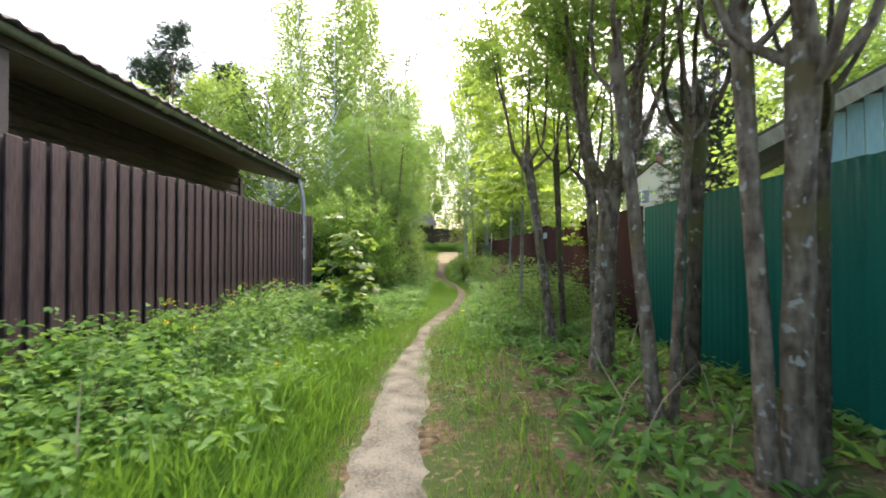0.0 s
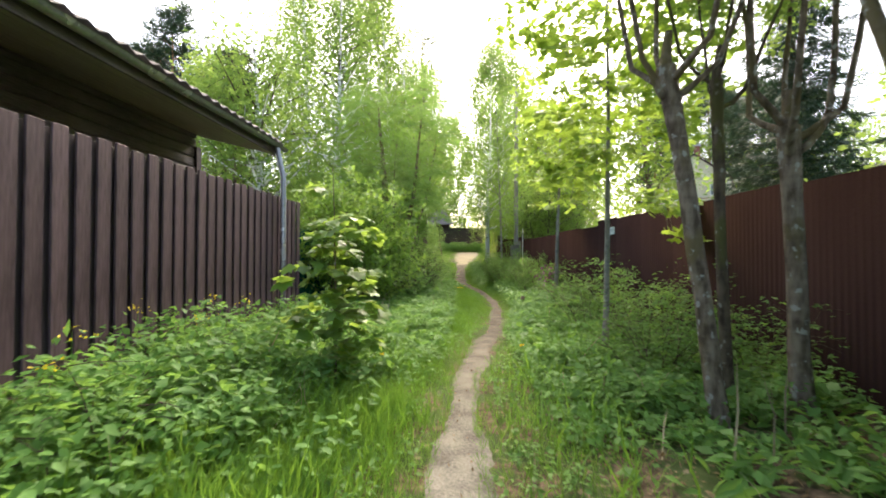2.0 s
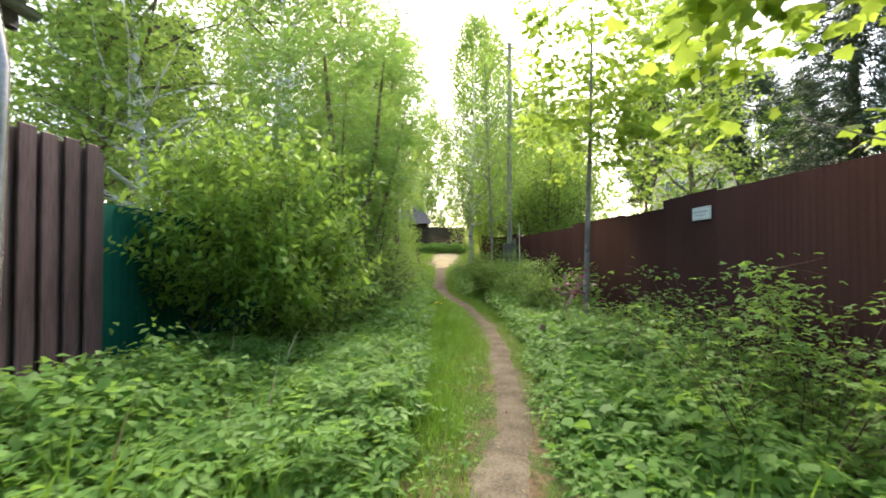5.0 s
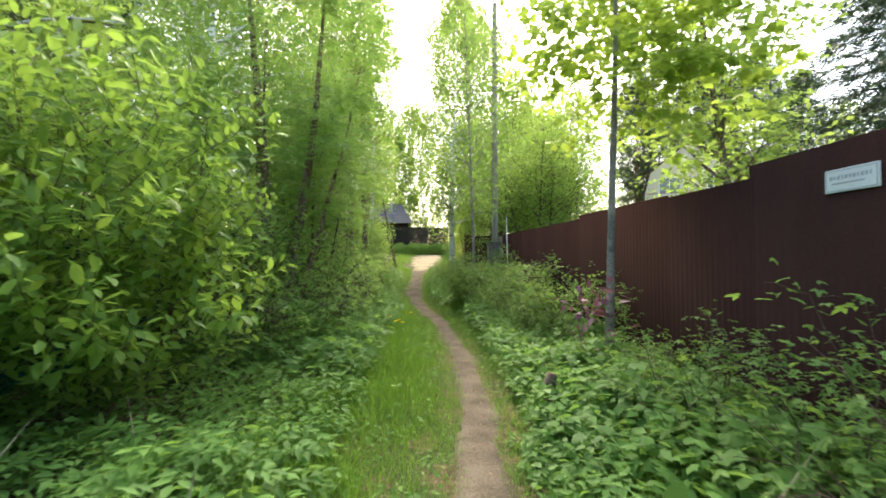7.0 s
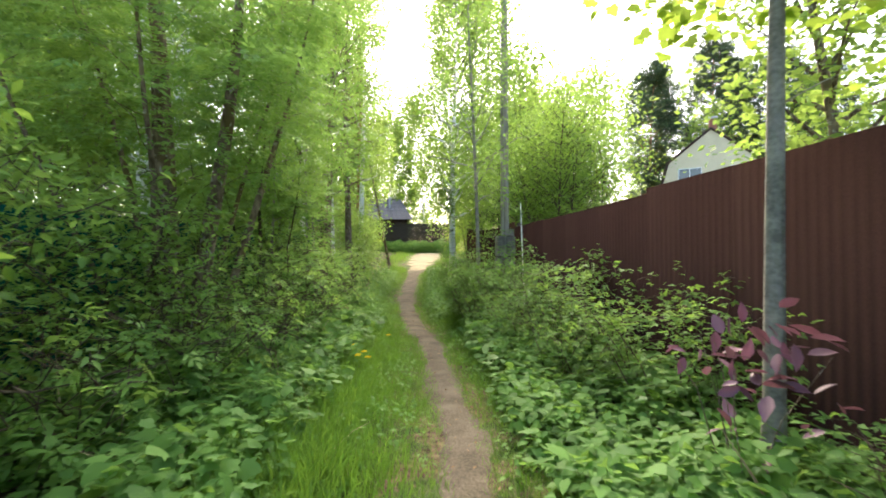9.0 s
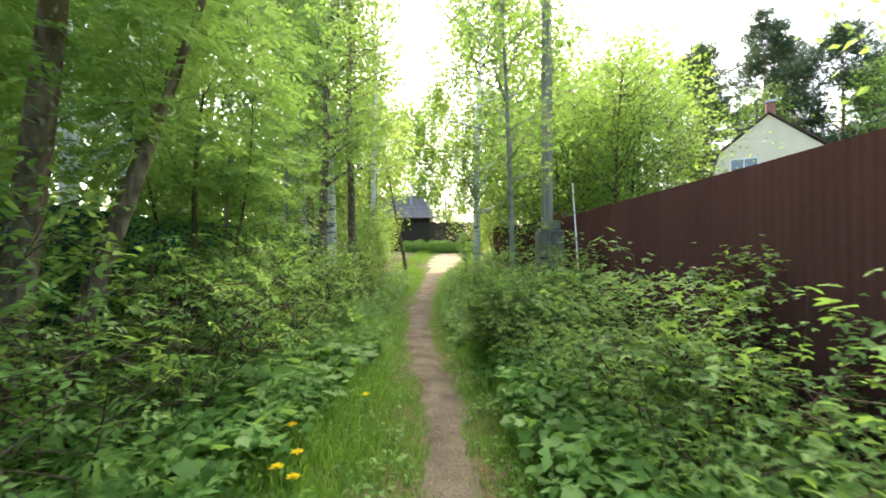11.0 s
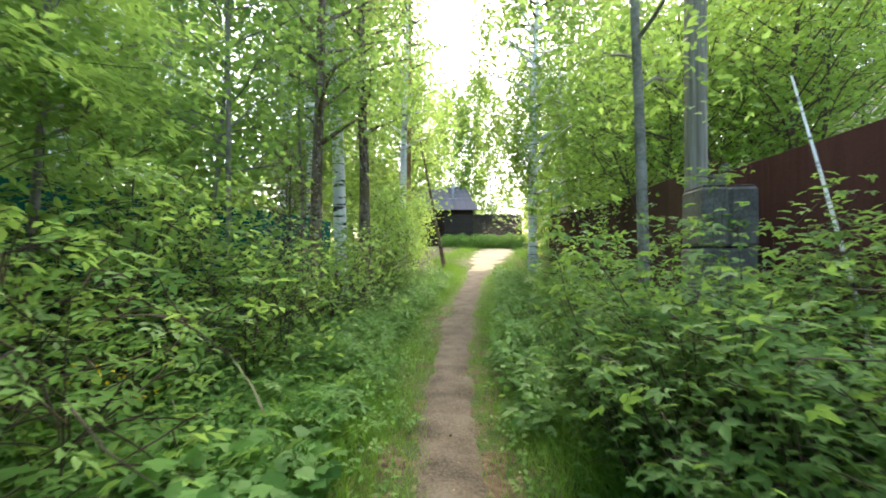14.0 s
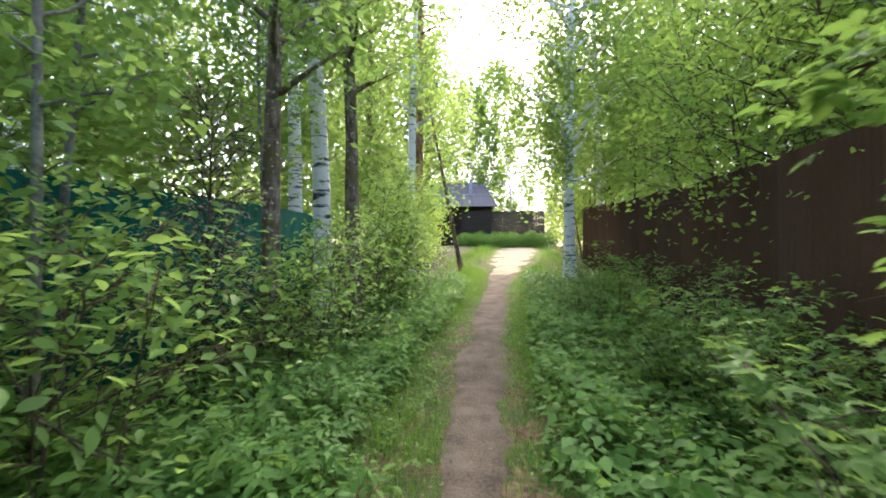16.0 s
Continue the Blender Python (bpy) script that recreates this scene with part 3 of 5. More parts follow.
# half-round gutter
ang = np.linspace(math.pi, 2 * math.pi, 9)
V_, F_ = [], []
for yy in np.linspace(EY0, EY1 + 0.05, 24):
    for r_ in (0.065, 0.058):
        for a_ in ang:
            V_.append((EX + 0.085 + r_ * math.cos(a_), yy, EZ + 0.06 + r_ * math.sin(a_) + 0.008 * math.sin(yy * 1.3)))
for k in range(23):
    for s in range(8):
        b0, b1 = k * 18 + s, (k + 1) * 18 + s
        F_.append((b0, b1, b1 + 1, b0 + 1))
        F_.append((b0 + 9, b0 + 10, b1 + 10, b1 + 9))
    for s in (0, 8):
        F_.append((k * 18 + s, k * 18 + 9 + s, (k + 1) * 18 + 9 + s, (k + 1) * 18 + s))
part("gutter", mesh_of("gutter", V_, F_, M["gutter"], True), hs, "grey half-round gutter")
part("downpipe", mesh_of("downpipe", *tubes([([(EX + 0.1, 10.98, EZ + 0.0), (EX + 0.12, 10.98, EZ - 0.12), (-3.50, 10.95, 2.7), (-3.47, 10.88, 1.4), (-3.45, 10.8, 0.12)], [0.052] * 5)], 10), M["gutter"]), hs, "grey leaning downpipe")
for yp in (3.75, -2.0):
    part("post", box("post", (0.14, 0.14, EZ + 0.02), M["fascia"]), hs, m=pose(FX - 0.2, yp, 0))
part("gable_wall", mesh_of("gable_wall", [(-5.15, 11.1, 3.2), (-8.52, 11.1, 3.2 + 3.37 * slope), (-12, 11.1, 3.2), (-5.15, 11.0, 3.2), (-8.52, 11.0, 3.2 + 3.37 * slope), (-12, 11.0, 3.2)],
     [(0, 1, 2), (5, 4, 3), (0, 3, 4), (0, 4, 1), (1, 4, 5), (1, 5, 2)], M["siding"], False), hs)

# ---- address sign ----
sg = thing("address_sign", "small white enamel street sign on the brown fence", "sign", m=pose(fence_x(13.65) - 0.035, 13.65, 1.855, 0, 0, 1.2))
part("plate", box("plate", (0.012, 0.40, 0.165), M["sign"], 0.004), sg)
for k, wd in enumerate((0.026, 0.014, 0.022, 0.014, 0.024, 0.02, 0.024, 0.014, 0.024, 0.022, 0.014)):
    part("lettering", box("lettering", (0.003, wd * 0.8, 0.026), M["faded_ink"], 0), sg, m=pose(-0.0085, 0.145 - k * 0.029, 0.09))
part("lettering", box("lettering", (0.003, 0.24, 0.012), M["faded_ink"], 0), sg, m=pose(-0.0085, 0.02, 0.055))
for z in (0.010, 0.150):
    part("border", box("border", (0.003, 0.37, 0.005), M["faded_ink"], 0), sg, m=pose(-0.0085, 0, z))
for y in (-0.185, 0.185):
    part("border", box("border", (0.003, 0.005, 0.14), M["faded_ink"], 0), sg, m=pose(-0.0085, y, 0.0125))


# ---- trees ----
def wander(base, direction, length, n, jitter, droop=0.0):
    pts, d = [np.array(base, float)], unit(np.array(direction, float))
    for k in range(n):
        d = unit(d + rng.normal(size=3) * jitter + np.array([0, 0, -droop]))
        pts.append(pts[-1] + d * length / n)
    return np.array(pts)


def tree(name, label, base, tall, r0, leaf, leaf_mat, bark, count, size, start=0.35, reach=1.2, rise_=0.6, limbs=16, droop=0.02, lean=(0, 0),
         clump=0.28, category="tree", stems=None, shape="oval", flat=0.42, group="", twig_n=4, jitter=0.025, way_z=-0.2, hang=0.0):
    """A tapered trunk (or several stems), limbs, twigs, and leaves in loose clumps round the twigs."""
    bz = float(height(base[0], base[1])) - 0.06
    th = thing(name, label, category, m=pose(base[0], base[1], bz), group=group)
    lines, tips = [], []
    for sx, sy, st, sr, slx, sly in (stems or [(0, 0, tall, r0, lean[0], lean[1])]):
        trunk = wander((sx, sy, 0), (slx, sly, 1), st, 12, jitter, -0.03)
        tt = np.linspace(0, 1, 13)
        rad = sr * (1 - 0.86 * tt)
        rad[0] *= 1.3
        lines.append((trunk, rad))
        nl = max(3, int(limbs * st / tall))
        for k in range(nl):
            f = start + (0.97 - start) * (k + rng.uniform(0, 0.9)) / nl
            p = np.array([np.interp(f, tt, trunk[:, c]) for c in range(3)])
            rr = float(np.interp(f, tt, rad))
            g = (f - start) / (1 - start)
            wide = {"oval": math.sin(math.pi * min(1, 0.18 + 0.75 * g)), "cone": 1.02 - g, "top": 0.5 + 0.5 * g, "column": 0.75}[shape]
            az = k * 2.4 + rng.uniform(-0.5, 0.5)
            L = reach * wide * rng.uniform(0.75, 1.2) + 0.15
            limb = wander(p, (math.cos(az), math.sin(az), rise_ + 0.4 * g), L, 5, 0.13, droop)
            lines.append((limb, np.linspace(rr * 0.55, 0.006, 6)))
            for j in range(twig_n):
                u = rng.uniform(0.3, 1.0)
                q = np.array([np.interp(u, np.linspace(0, 1, 6), limb[:, c]) for c in range(3)])
                d = rng.normal(size=3) * 0.8 + np.array([math.cos(az), math.sin(az), 0.2 - hang * 1.5])
                tw = wander(q, d, L * 0.4 + 0.1 + hang * rng.uniform(0.2, 0.9), 2, 0.15, 0.05 + hang * 0.3)
                lines.append((tw, [0.006, 0.004, 0.002]))
                tips.append(tw[1:])
            tips.append(limb[2:])
        tips.append(trunk[-3:])
    thick = [q_ for q_ in lines if bark is not M["birch"] or np.max(q_[1]) > 0.045]
    thin = [q_ for q_ in lines if bark is M["birch"] and np.max(q_[1]) <= 0.045]
    part("trunk", mesh_of("trunk", *tubes(thick, 8, 0.03), bark), th)
    if thin:
        part("limb", mesh_of("limb", *tubes(thin, 5, 0.03), M["twig"]), th, "dark brown limbs", kind="stuff")
    tips = np.concatenate(tips)
    P = tips[rng.integers(0, len(tips), count)] + rng.normal(size=(count, 3)) * clump * (np.array([1, 1, 0.7]) if hang == 0 else np.array([0.4, 0.4, 1.3]))
    way = np.concatenate([rng.normal(size=(count, 2)), np.full((count, 1), way_z)], 1)
    V, F = leaves(P, size * rng.uniform(0.6, 1.2, count), leaf, unit(way), flat, 0.3)
    V[:, 2] = np.maximum(V[:, 2], 0.05)
    part("crown", mesh_of("crown", V, F, leaf_mat, False), th, kind="stuff")
    return th


def along(line, u):
    """Points at the shares u of a line's length."""
    tt = np.linspace(0, 1, len(line))
    return np.stack([np.interp(u, tt, line[:, c]) for c in range(3)], -1)


def spray_tree(name, label, base, stems, domes, leaf, leaf_mat, bark, n_spray, per, size, spray=0.4, flat=0.75, category="tree", group="", shoot=0.0, hollow=0.35):
    """Stems, and a crown of leafy sprays that fill rounded domes (middle, half widths), each spray on a limb of its own.
    shoot: how far a spray is an upright shoot with leaves along it rather than a level fan."""
    bz = float(height(base[0], base[1])) - 0.06
    th = thing(name, label, category, m=pose(base[0], base[1], bz), group=group)
    lines, trunks = [], []
    for sx, sy, st, sr, slx, sly in stems:
        t_ = wander((sx, sy, 0), (slx, sly, 1), st, 12, 0.03 if len(stems) > 1 else 0.008, -0.02)
        rad = sr * (1 - 0.86 * np.linspace(0, 1, 13))
        rad[0] *= 1.3
        lines.append((t_, rad))
        trunks.append(t_)
    share = np.array([d_[3] * d_[4] * d_[5] for d_ in domes])
    Ps, Ws, spots = [], [], []
    for k in range(n_spray):
        cx, cy, cz, rx, ry, rz = domes[rng.choice(len(domes), p=share / share.sum())]
        v = unit(rng.normal(size=3))
        c = np.array([cx, cy, cz]) + v * np.array([rx, ry, rz]) * rng.uniform(hollow ** 3, 1) ** (1 / 3) * rng.uniform(0.72, 1.16)
        c[2] = max(c[2], 0.12)
        near = min((float(np.linalg.norm(t_[6, :2] - c[:2])), i_) for i_, t_ in enumerate(trunks))[1]
        t_ = trunks[near if rng.uniform() < 0.7 else rng.integers(len(trunks))]
        far_ = float(np.linalg.norm(c[:2] - t_[6, :2]))
        spots.append((far_, c, along(t_, np.clip((c[2] - 0.6 * far_) / t_[-1, 2], 0.08, 0.97))))
    spots.sort(key=lambda e_: e_[0])
    nodes = np.zeros((0, 3))
    for far_, c, root in spots:
        # a spray grows from the nearest limb within it, or from the stem
        if len(nodes):
            gap_ = np.linalg.norm(nodes - c, axis=1) + 0.8 * np.clip(nodes[:, 2] - c[2], 0, 9)
            if gap_.min() < 0.75 * np.linalg.norm(root - c):
                root = nodes[int(gap_.argmin())]
        out = c - root
        run = float(np.linalg.norm(out))
        mid = root + out * 0.5 + np.array([0, 0, 0.08 * run]) + rng.normal(size=3) * 0.05 * run
        r_in = 0.003 + 0.004 * min(run, 2.5)
        lines.append((np.array([root, (root + mid) / 2 + rng.normal(size=3) * 0.03 * run, mid, (mid + c) / 2 + rng.normal(size=3) * 0.03 * run, c]), np.linspace(r_in, 0.0025, 5)))
        nodes = np.concatenate([nodes, mid[None], c[None]])
        out = c - np.array([trunks[0][6, 0], trunks[0][6, 1], c[2]])
        o2 = unit(np.array([out[0], out[1], 0.02]) + rng.normal(size=3) * np.array([0.25, 0.25, 0]))
        if shoot > 0:
            ax = unit(o2 * (1 - shoot) + np.array([0, 0, shoot]) + rng.normal(size=3) * 0.15)
            L = spray * rng.uniform(1.2, 2.2)
            u = np.linspace(0, 1, per)
            lines.append((np.array([c, c + ax * L * 0.5, c + unit(ax + np.array([0, 0, 0.25])) * L]), [0.004, 0.003, 0.0015]))
            P = c + ax * (u * L)[:, None]
            side = unit(np.cross(ax, rng.normal(size=3)))
            up_ = np.cross(ax, side)
            az = np.arange(per) * 2.4
            W = np.cos(az)[:, None] * side + np.sin(az)[:, None] * up_ + ax * 0.55 + np.array([0, 0, -0.15])
            P = P + W * 0.03
        else:
            a_ = rng.uniform(-1, 1, per) * 1.7
            r_ = spray * np.sqrt(rng.uniform(0.02, 1, per))
            side = np.array([-o2[1], o2[0], 0])
            fan = np.cos(a_)[:, None] * o2 + np.sin(a_)[:, None] * side
            P = c + fan * r_[:, None] + np.stack([np.zeros(per), np.zeros(per), -0.35 * r_ ** 1.5 / spray ** 0.5 + rng.normal(size=per) * 0.07 * spray], 1)
            W = fan + np.array([0, 0, -0.3])
        Ps.append(P)
        Ws.append(W)
    part("trunk", mesh_of("trunk", *tubes(lines, 8, 0.03), bark), th)
    P, W = np.concatenate(Ps), np.concatenate(Ws)
    V, F = leaves(P, size * rng.uniform(0.6, 1.2, len(P)), leaf, unit(W), flat, 0.25)
    V[:, 2] = np.maximum(V[:, 2], 0.05)
    part("crown", mesh_of("crown", V, F, leaf_mat, False), th, kind="stuff")
    return th


def conifer(label, base, tall, r0, reach, count, mat, bark, start=0.12, size=0.35, name="spruce", group=""):
    bz = float(height(base[0], base[1])) - 0.1
    th = thing(name, label, "tree", m=pose(base[0], base[1], bz), group=group)
    trunk = wander((0, 0, 0), (0, 0, 1), tall, 10, 0.015)
    lines, P, W = [(trunk, r0 * (1 - 0.93 * np.linspace(0, 1, 11)))], [], []
    whorls = int(tall * 2.2)
    for k in range(whorls):
        f = start + (1 - start) * k / whorls
        n_b = 7
        for j in range(n_b):
            az = j * 2 * math.pi / n_b + k * 0.9 + rng.uniform(-0.3, 0.3)
            L = reach * (1 - f) ** 0.8 * rng.uniform(0.7, 1.15) + 0.2
            limb = wander((trunk[-1][0] * f, trunk[-1][1] * f, f * tall), (math.cos(az), math.sin(az), 0.1), L, 4, 0.06, 0.09)
            lines.append((limb, np.linspace(0.02, 0.004, 5)))
            m_ = max(4, int(count * L / (whorls * n_b * reach * 0.55)))
            u = rng.uniform(0.1, 1, m_)
            P.append(np.stack([np.interp(u, np.linspace(0, 1, 5), limb[:, c]) for c in range(3)], 1) + rng.normal(size=(m_, 3)) * 0.06)
            W.append(np.tile([math.cos(az), math.sin(az), -0.35], (m_, 1)))
    V, F = tubes(lines, 5)
    part("trunk", mesh_of("trunk", V, F, bark), th)
    P, W = np.concatenate(P), np.concatenate(W)
    V, F = leaves(P, size * rng.uniform(0.6, 1.2, len(P)), TUFT, W, 0.5, 0.45)
    part("crown", mesh_of("crown", V, F, mat, False), th, kind="stuff")
    return th


# the row of pollarded trees beside the green fence
POL = "row of pollarded trees beside the fence"
def pollard(base, lab, fork, r0, whips, lean, bark="bark", count=2600, tall=5.6):
    bz = float(height(*base)) - 0.06
    th = thing("pollarded_tree", lab, "tree", m=pose(base[0], base[1], bz), group=POL)
    lines, tips = [], []
    trunk = wander((0, 0, 0), (lean[0], lean[1], 1), fork, 8, 0.014)
    rad = r0 * np.array([1.35, 1.08, 1.0, 0.97, 0.94, 0.92, 0.92, 1.0, 1.12])
    lines.append((trunk, rad))
    top = trunk[-1]
    lines.append((np.array([top, top + [0.02, 0.01, 0.16], top + [0.03, 0.0, 0.3]]), [r0 * 0.8, r0 * 0.6, r0 * 0.42]))
    for k in range(whips):
        az = k * 2 * math.pi / whips + rng.uniform(-0.4, 0.4)
        z = rng.uniform(0.86, 1.0)
        p = np.array([np.interp(z, np.linspace(0, 1, 9), trunk[:, c]) for c in range(3)])
        L = (tall - fork) * rng.uniform(0.75, 1.1)
        out = rng.uniform(0.22, 0.6)
        limb = wander(p, (math.cos(az), math.sin(az), 0.5), 0.45, 3, 0.12, -0.2)
        limb2 = wander(limb[-1], (math.cos(az) * out, math.sin(az) * out, 1.5), L, 7, 0.07, -0.02)
        lines.append((np.concatenate([limb, limb2[1:]]), np.concatenate([[r0 * 0.5, r0 * 0.42, r0 * 0.36, r0 * 0.33], np.linspace(r0 * 0.3, 0.006, 7)])))
        for j in range(7):
            u = rng.uniform(0.3, 1)
            q = np.array([np.interp(u, np.linspace(0, 1, 8), limb2[:, c]) for c in range(3)])
            tw = wander(q, (math.cos(az + rng.normal()), math.sin(az + rng.normal()), 0.5), rng.uniform(0.5, 1.1), 4, 0.12, 0.04)
            lines.append((tw, [0.009, 0.007, 0.005, 0.003, 0.002]))
            tips.append(tw[1:])
    V, F = tubes(lines, 9, 0.05)
    part("trunk", mesh_of("trunk", V, F, M[bark]), th)
    tips = np.concatenate(tips)
    P = tips[rng.integers(0, len(tips), count)] + rng.normal(size=(count, 3)) * 0.13
    way = np.concatenate([rng.normal(size=(count, 2)), np.full((count, 1), 0.1)], 1)
    V, F = leaves(P, 0.2 * rng.uniform(0.6, 1.2, count), PINNATE, unit(way), 0.65, 0.3)
    part("crown", mesh_of("crown", V, F, M["birch_leaf"], False), th, kind="stuff")
    return th


pollard((1.86, 2.72), "grey lichen-spotted trunk standing close to its twin", 2.9, 0.058, 3, (-0.02, 0.0), count=1200)
pollard((2.04, 2.72), "thick grey-brown trunk with forked stubs", 2.6, 0.085, 5, (-0.01, 0.02), count=1000)
pollard((2.33, 2.95), "dark mossy trunk behind pale twins", 2.4, 0.06, 4, (0.0, 0.0), "bark_dark", 1000)
pollard((1.68, 3.75), "slender leaning grey trunk", 3.1, 0.058, 3, (-0.115, 0.0), count=1200)
pollard((1.83, 3.80), "thin pale trunk leaning towards the fence", 2.6, 0.042, 3, (0.045, 0.0), count=1000)
pollard((2.43, 4.68), "dark trunk beside the green fence", 2.75, 0.075, 5, (0.055, 0.0), "bark_dark", 1300)
pollard((1.80, 5.45), "stout trunk with a broken pale top", 2.2, 0.125, 8, (-0.01, 0.0), count=2000, tall=6.0)
pollard((2.30, 7.15), "grey trunk with upswept whips", 2.45, 0.08, 6, (-0.065, 0.0), count=1800, tall=6.2)
pollard((1.58, 7.05), "grey trunk leaning towards the lane", 3.0, 0.072, 5, (-0.12, 0.0), count=1800, tall=6.4)
pollard((1.82, 7.35), "thin dark stem beside a grey trunk", 2.9, 0.05, 4, (-0.05, 0.0), "bark_dark", 1200)

spray_tree("maple_tree", "slim grey maple with yellow-green spring leaves", (1.50, 9.68), [(0, 0, 6.6, 0.046, 0.004, 0.01)],
           [(0.1, 0.1, 4.4, 1.35, 1.3, 2.2), (0.8, 0.1, 2.15, 0.7, 0.7, 0.5), (-0.6, 0.2, 3.0, 0.6, 0.8, 0.6)], MAPLE, M["maple_young"], M["bark_pale"], 210, 24, 0.10, spray=0.36, flat=0.62, hollow=0.15)
spray_tree("maple_tree", "slender grey maple beside the brown fence", (2.08, 16.0), [(0, 0, 7.4, 0.06, 0.03, 0.01)],
           [(0.3, 0, 4.9, 1.5, 1.5, 2.3), (0.9, -0.2, 3.5, 1.0, 1.0, 0.7)], MAPLE, M["maple_young"], M["bark_pale"], 210, 24, 0.10, spray=0.38, flat=0.62, hollow=0.15)

# young maple beside the board fence
spray_tree("maple_sapling", "young maple sapling with large drooping leaves", (-1.77, 7.98), [(0, 0, 2.4, 0.018, 0.02, 0)],
           [(0.02, 0, 1.1, 0.36, 0.36, 0.85), (0.02, 0, 2.0, 0.18, 0.18, 0.5)], MAPLE, M["maple"], M["bark"], 60, 8, 0.135, spray=0.2, flat=0.74, hollow=0.3)
spray_tree("bush", "large bird cherry bush with layered light green leaves", (-3.0, 14.75),
           [(0, 0, 3.2, 0.022, 0.05, 0), (0.3, 0.3, 2.8, 0.018, 0.2, 0.0), (-0.4, 0.1, 2.9, 0.018, -0.2, 0.05), (0.1, -0.5, 2.4, 0.016, 0.15, -0.15), (-0.2, 0.8, 2.9, 0.016, 0.0, 0.2), (-0.45, -0.9, 2.3, 0.018, -0.02, -0.1)],
           [(0.0, 0.0, 1.75, 1.1, 1.5, 1.45), (0.35, -0.4, 0.9, 0.95, 1.2, 0.75), (-0.5, -0.8, 1.5, 0.8, 0.9, 1.1)], OVAL, M["bush"], M["twig"], 520, 22, 0.115, spray=0.36, flat=0.72, category="bush", shoot=0.45, hollow=0.4)
spray_tree("rowan_tree", "many-stemmed old rowan with a broad rounded crown", (-2.99, 19.3),
           [(0, 0, 6.6, 0.2, 0.0, 0), (0.24, -0.1, 6.2, 0.13, 0.14, -0.06), (0.3, 0.2, 5.6, 0.07, 0.30, 0.05), (-0.2, 0.3, 6.0, 0.065, -0.3, 0.1), (0.1, -0.3, 5.2, 0.05, 0.05, -0.36), (0.0, 0.4, 5.6, 0.05, 0.1, 0.36), (-0.3, -0.1, 5.2, 0.05, -0.42, -0.1)],
           [(0.15, 0.1, 5.3, 2.3, 2.5, 2.3), (0.45, -0.3, 3.3, 1.6, 2.0, 0.9), (-0.8, 0.3, 3.6, 1.6, 2.0, 1.2)], PINNATE, M["rowan"], M["bark"], 480, 22, 0.20, spray=0.55, flat=0.78, hollow=0.5)
spray_tree("rowan_tree", "younger rowan reaching towards the lane", (-2.8, 21.6), [(0, 0, 4.2, 0.05, 0.03, 0), (0.1, 0.1, 3.4, 0.03, 0.2, 0.1), (-0.1, 0, 3.4, 0.03, -0.15, -0.1)],
           [(0.1, 0, 3.0, 1.1, 1.3, 1.4)], PINNATE, M["rowan"], M["bark_dark"], 110, 18, 0.19, spray=0.42, flat=0.78)

# thicket on the left between the green fence and the path
TH = "thicket along the lane"
for x, y, h in ((-3.2, 16.6, 2.4), (-3.1, 17.7, 2.2), (-2.75, 18.4, 2.3), (-3.1, 19.9, 1.6), (-2.75, 22.7, 2.0), (-3.1, 23.5, 2.3), (-2.25, 24.2, 1.5), (-3.3, 24.6, 2.0), (-3.0, 26.2, 1.3), (-2.4, 26.8, 1.3), (-2.5, 28.0, 1.6), (-3.4, 21.8, 2.2), (-2.65, 30.5, 2.4), (-2.8, 32.4, 2.9), (-3.1, 34.2, 2.8)):
    tree("shrub", "leafy hazel shrub in the thicket", (x, y), h, 0.014, OVAL, M["alder_leaf"], M["twig"], int((1000 if y < 29 else 1500) * h), 0.088, start=0.08, reach=0.62, rise_=0.5, limbs=int(4 * h) + 4, clump=0.2, category="shrub", group=TH, flat=0.68, twig_n=3,
         stems=[(0, 0, h, 0.02, 0.03, 0), (0.2, 0.1, h * 0.85, 0.015, 0.16, 0.05), (-0.2, 0.15, h * 0.9, 0.015, -0.15, 0.1), (0.05, -0.2, h * 0.7, 0.014, 0.1, -0.2)])
for x, y, h in ((-1.95, 17.4, 1.0), (-1.8, 18.5, 1.1), (-1.75, 19.6, 1.4), (-1.95, 20.5, 1.6), (-1.75, 21.4, 1.5), (-2.2, 16.3, 0.9)):
    tree("rowan_shrub", "low rowan sprouts with feathery leaves", (x, y), h, 0.012, PINNATE, M["rowan"], M["twig"], int(260 * h), 0.17, start=0.1, reach=0.5, rise_=0.4, limbs=int(12 * h), clump=0.13, category="shrub", group="rowan sprouts by the path", flat=0.7, twig_n=2,
         stems=[(0, 0, h, 0.012, 0.03, 0), (0.15, 0.1, h * 0.85, 0.01, 0.2, 0.05), (-0.15, 0.1, h * 0.9, 0.01, -0.15, 0.1)])
for x, y, h in ((-3.0, 22.6, 6.5), (-2.75, 24.6, 7.0), (-3.5, 25.4, 7.5), (-3.4, 28.2, 8)):
    tree("alder_tree", "slim young alder rising from the thicket", (x, y), h, 0.04, KITE, M["alder_leaf"], M["bark_pale"], int(430 * h), 0.10, start=0.3, reach=1.0, rise_=0.6, limbs=int(4 * h), clump=0.2, group=TH, flat=0.45)
tree("juniper_bush", "brownish dry juniper before the green fence", (-2.75, 26.0), 2.6, 0.03, LEAF, M["straw"], M["bark_dark"], 1500, 0.05, start=0.3, reach=0.4, rise_=1.0, limbs=40, clump=0.09, category="bush", flat=0.3, shape="column")
AL = "alders and birches beyond the thicket"
tree("alder_tree", "dark straight alder trunk with light leaves", (-2.49, 29.0), 12, 0.13, LEAF, M["alder_leaf"], M["bark"], 6000, 0.125, start=0.3, reach=1.6, limbs=34, clump=0.3, group=AL)
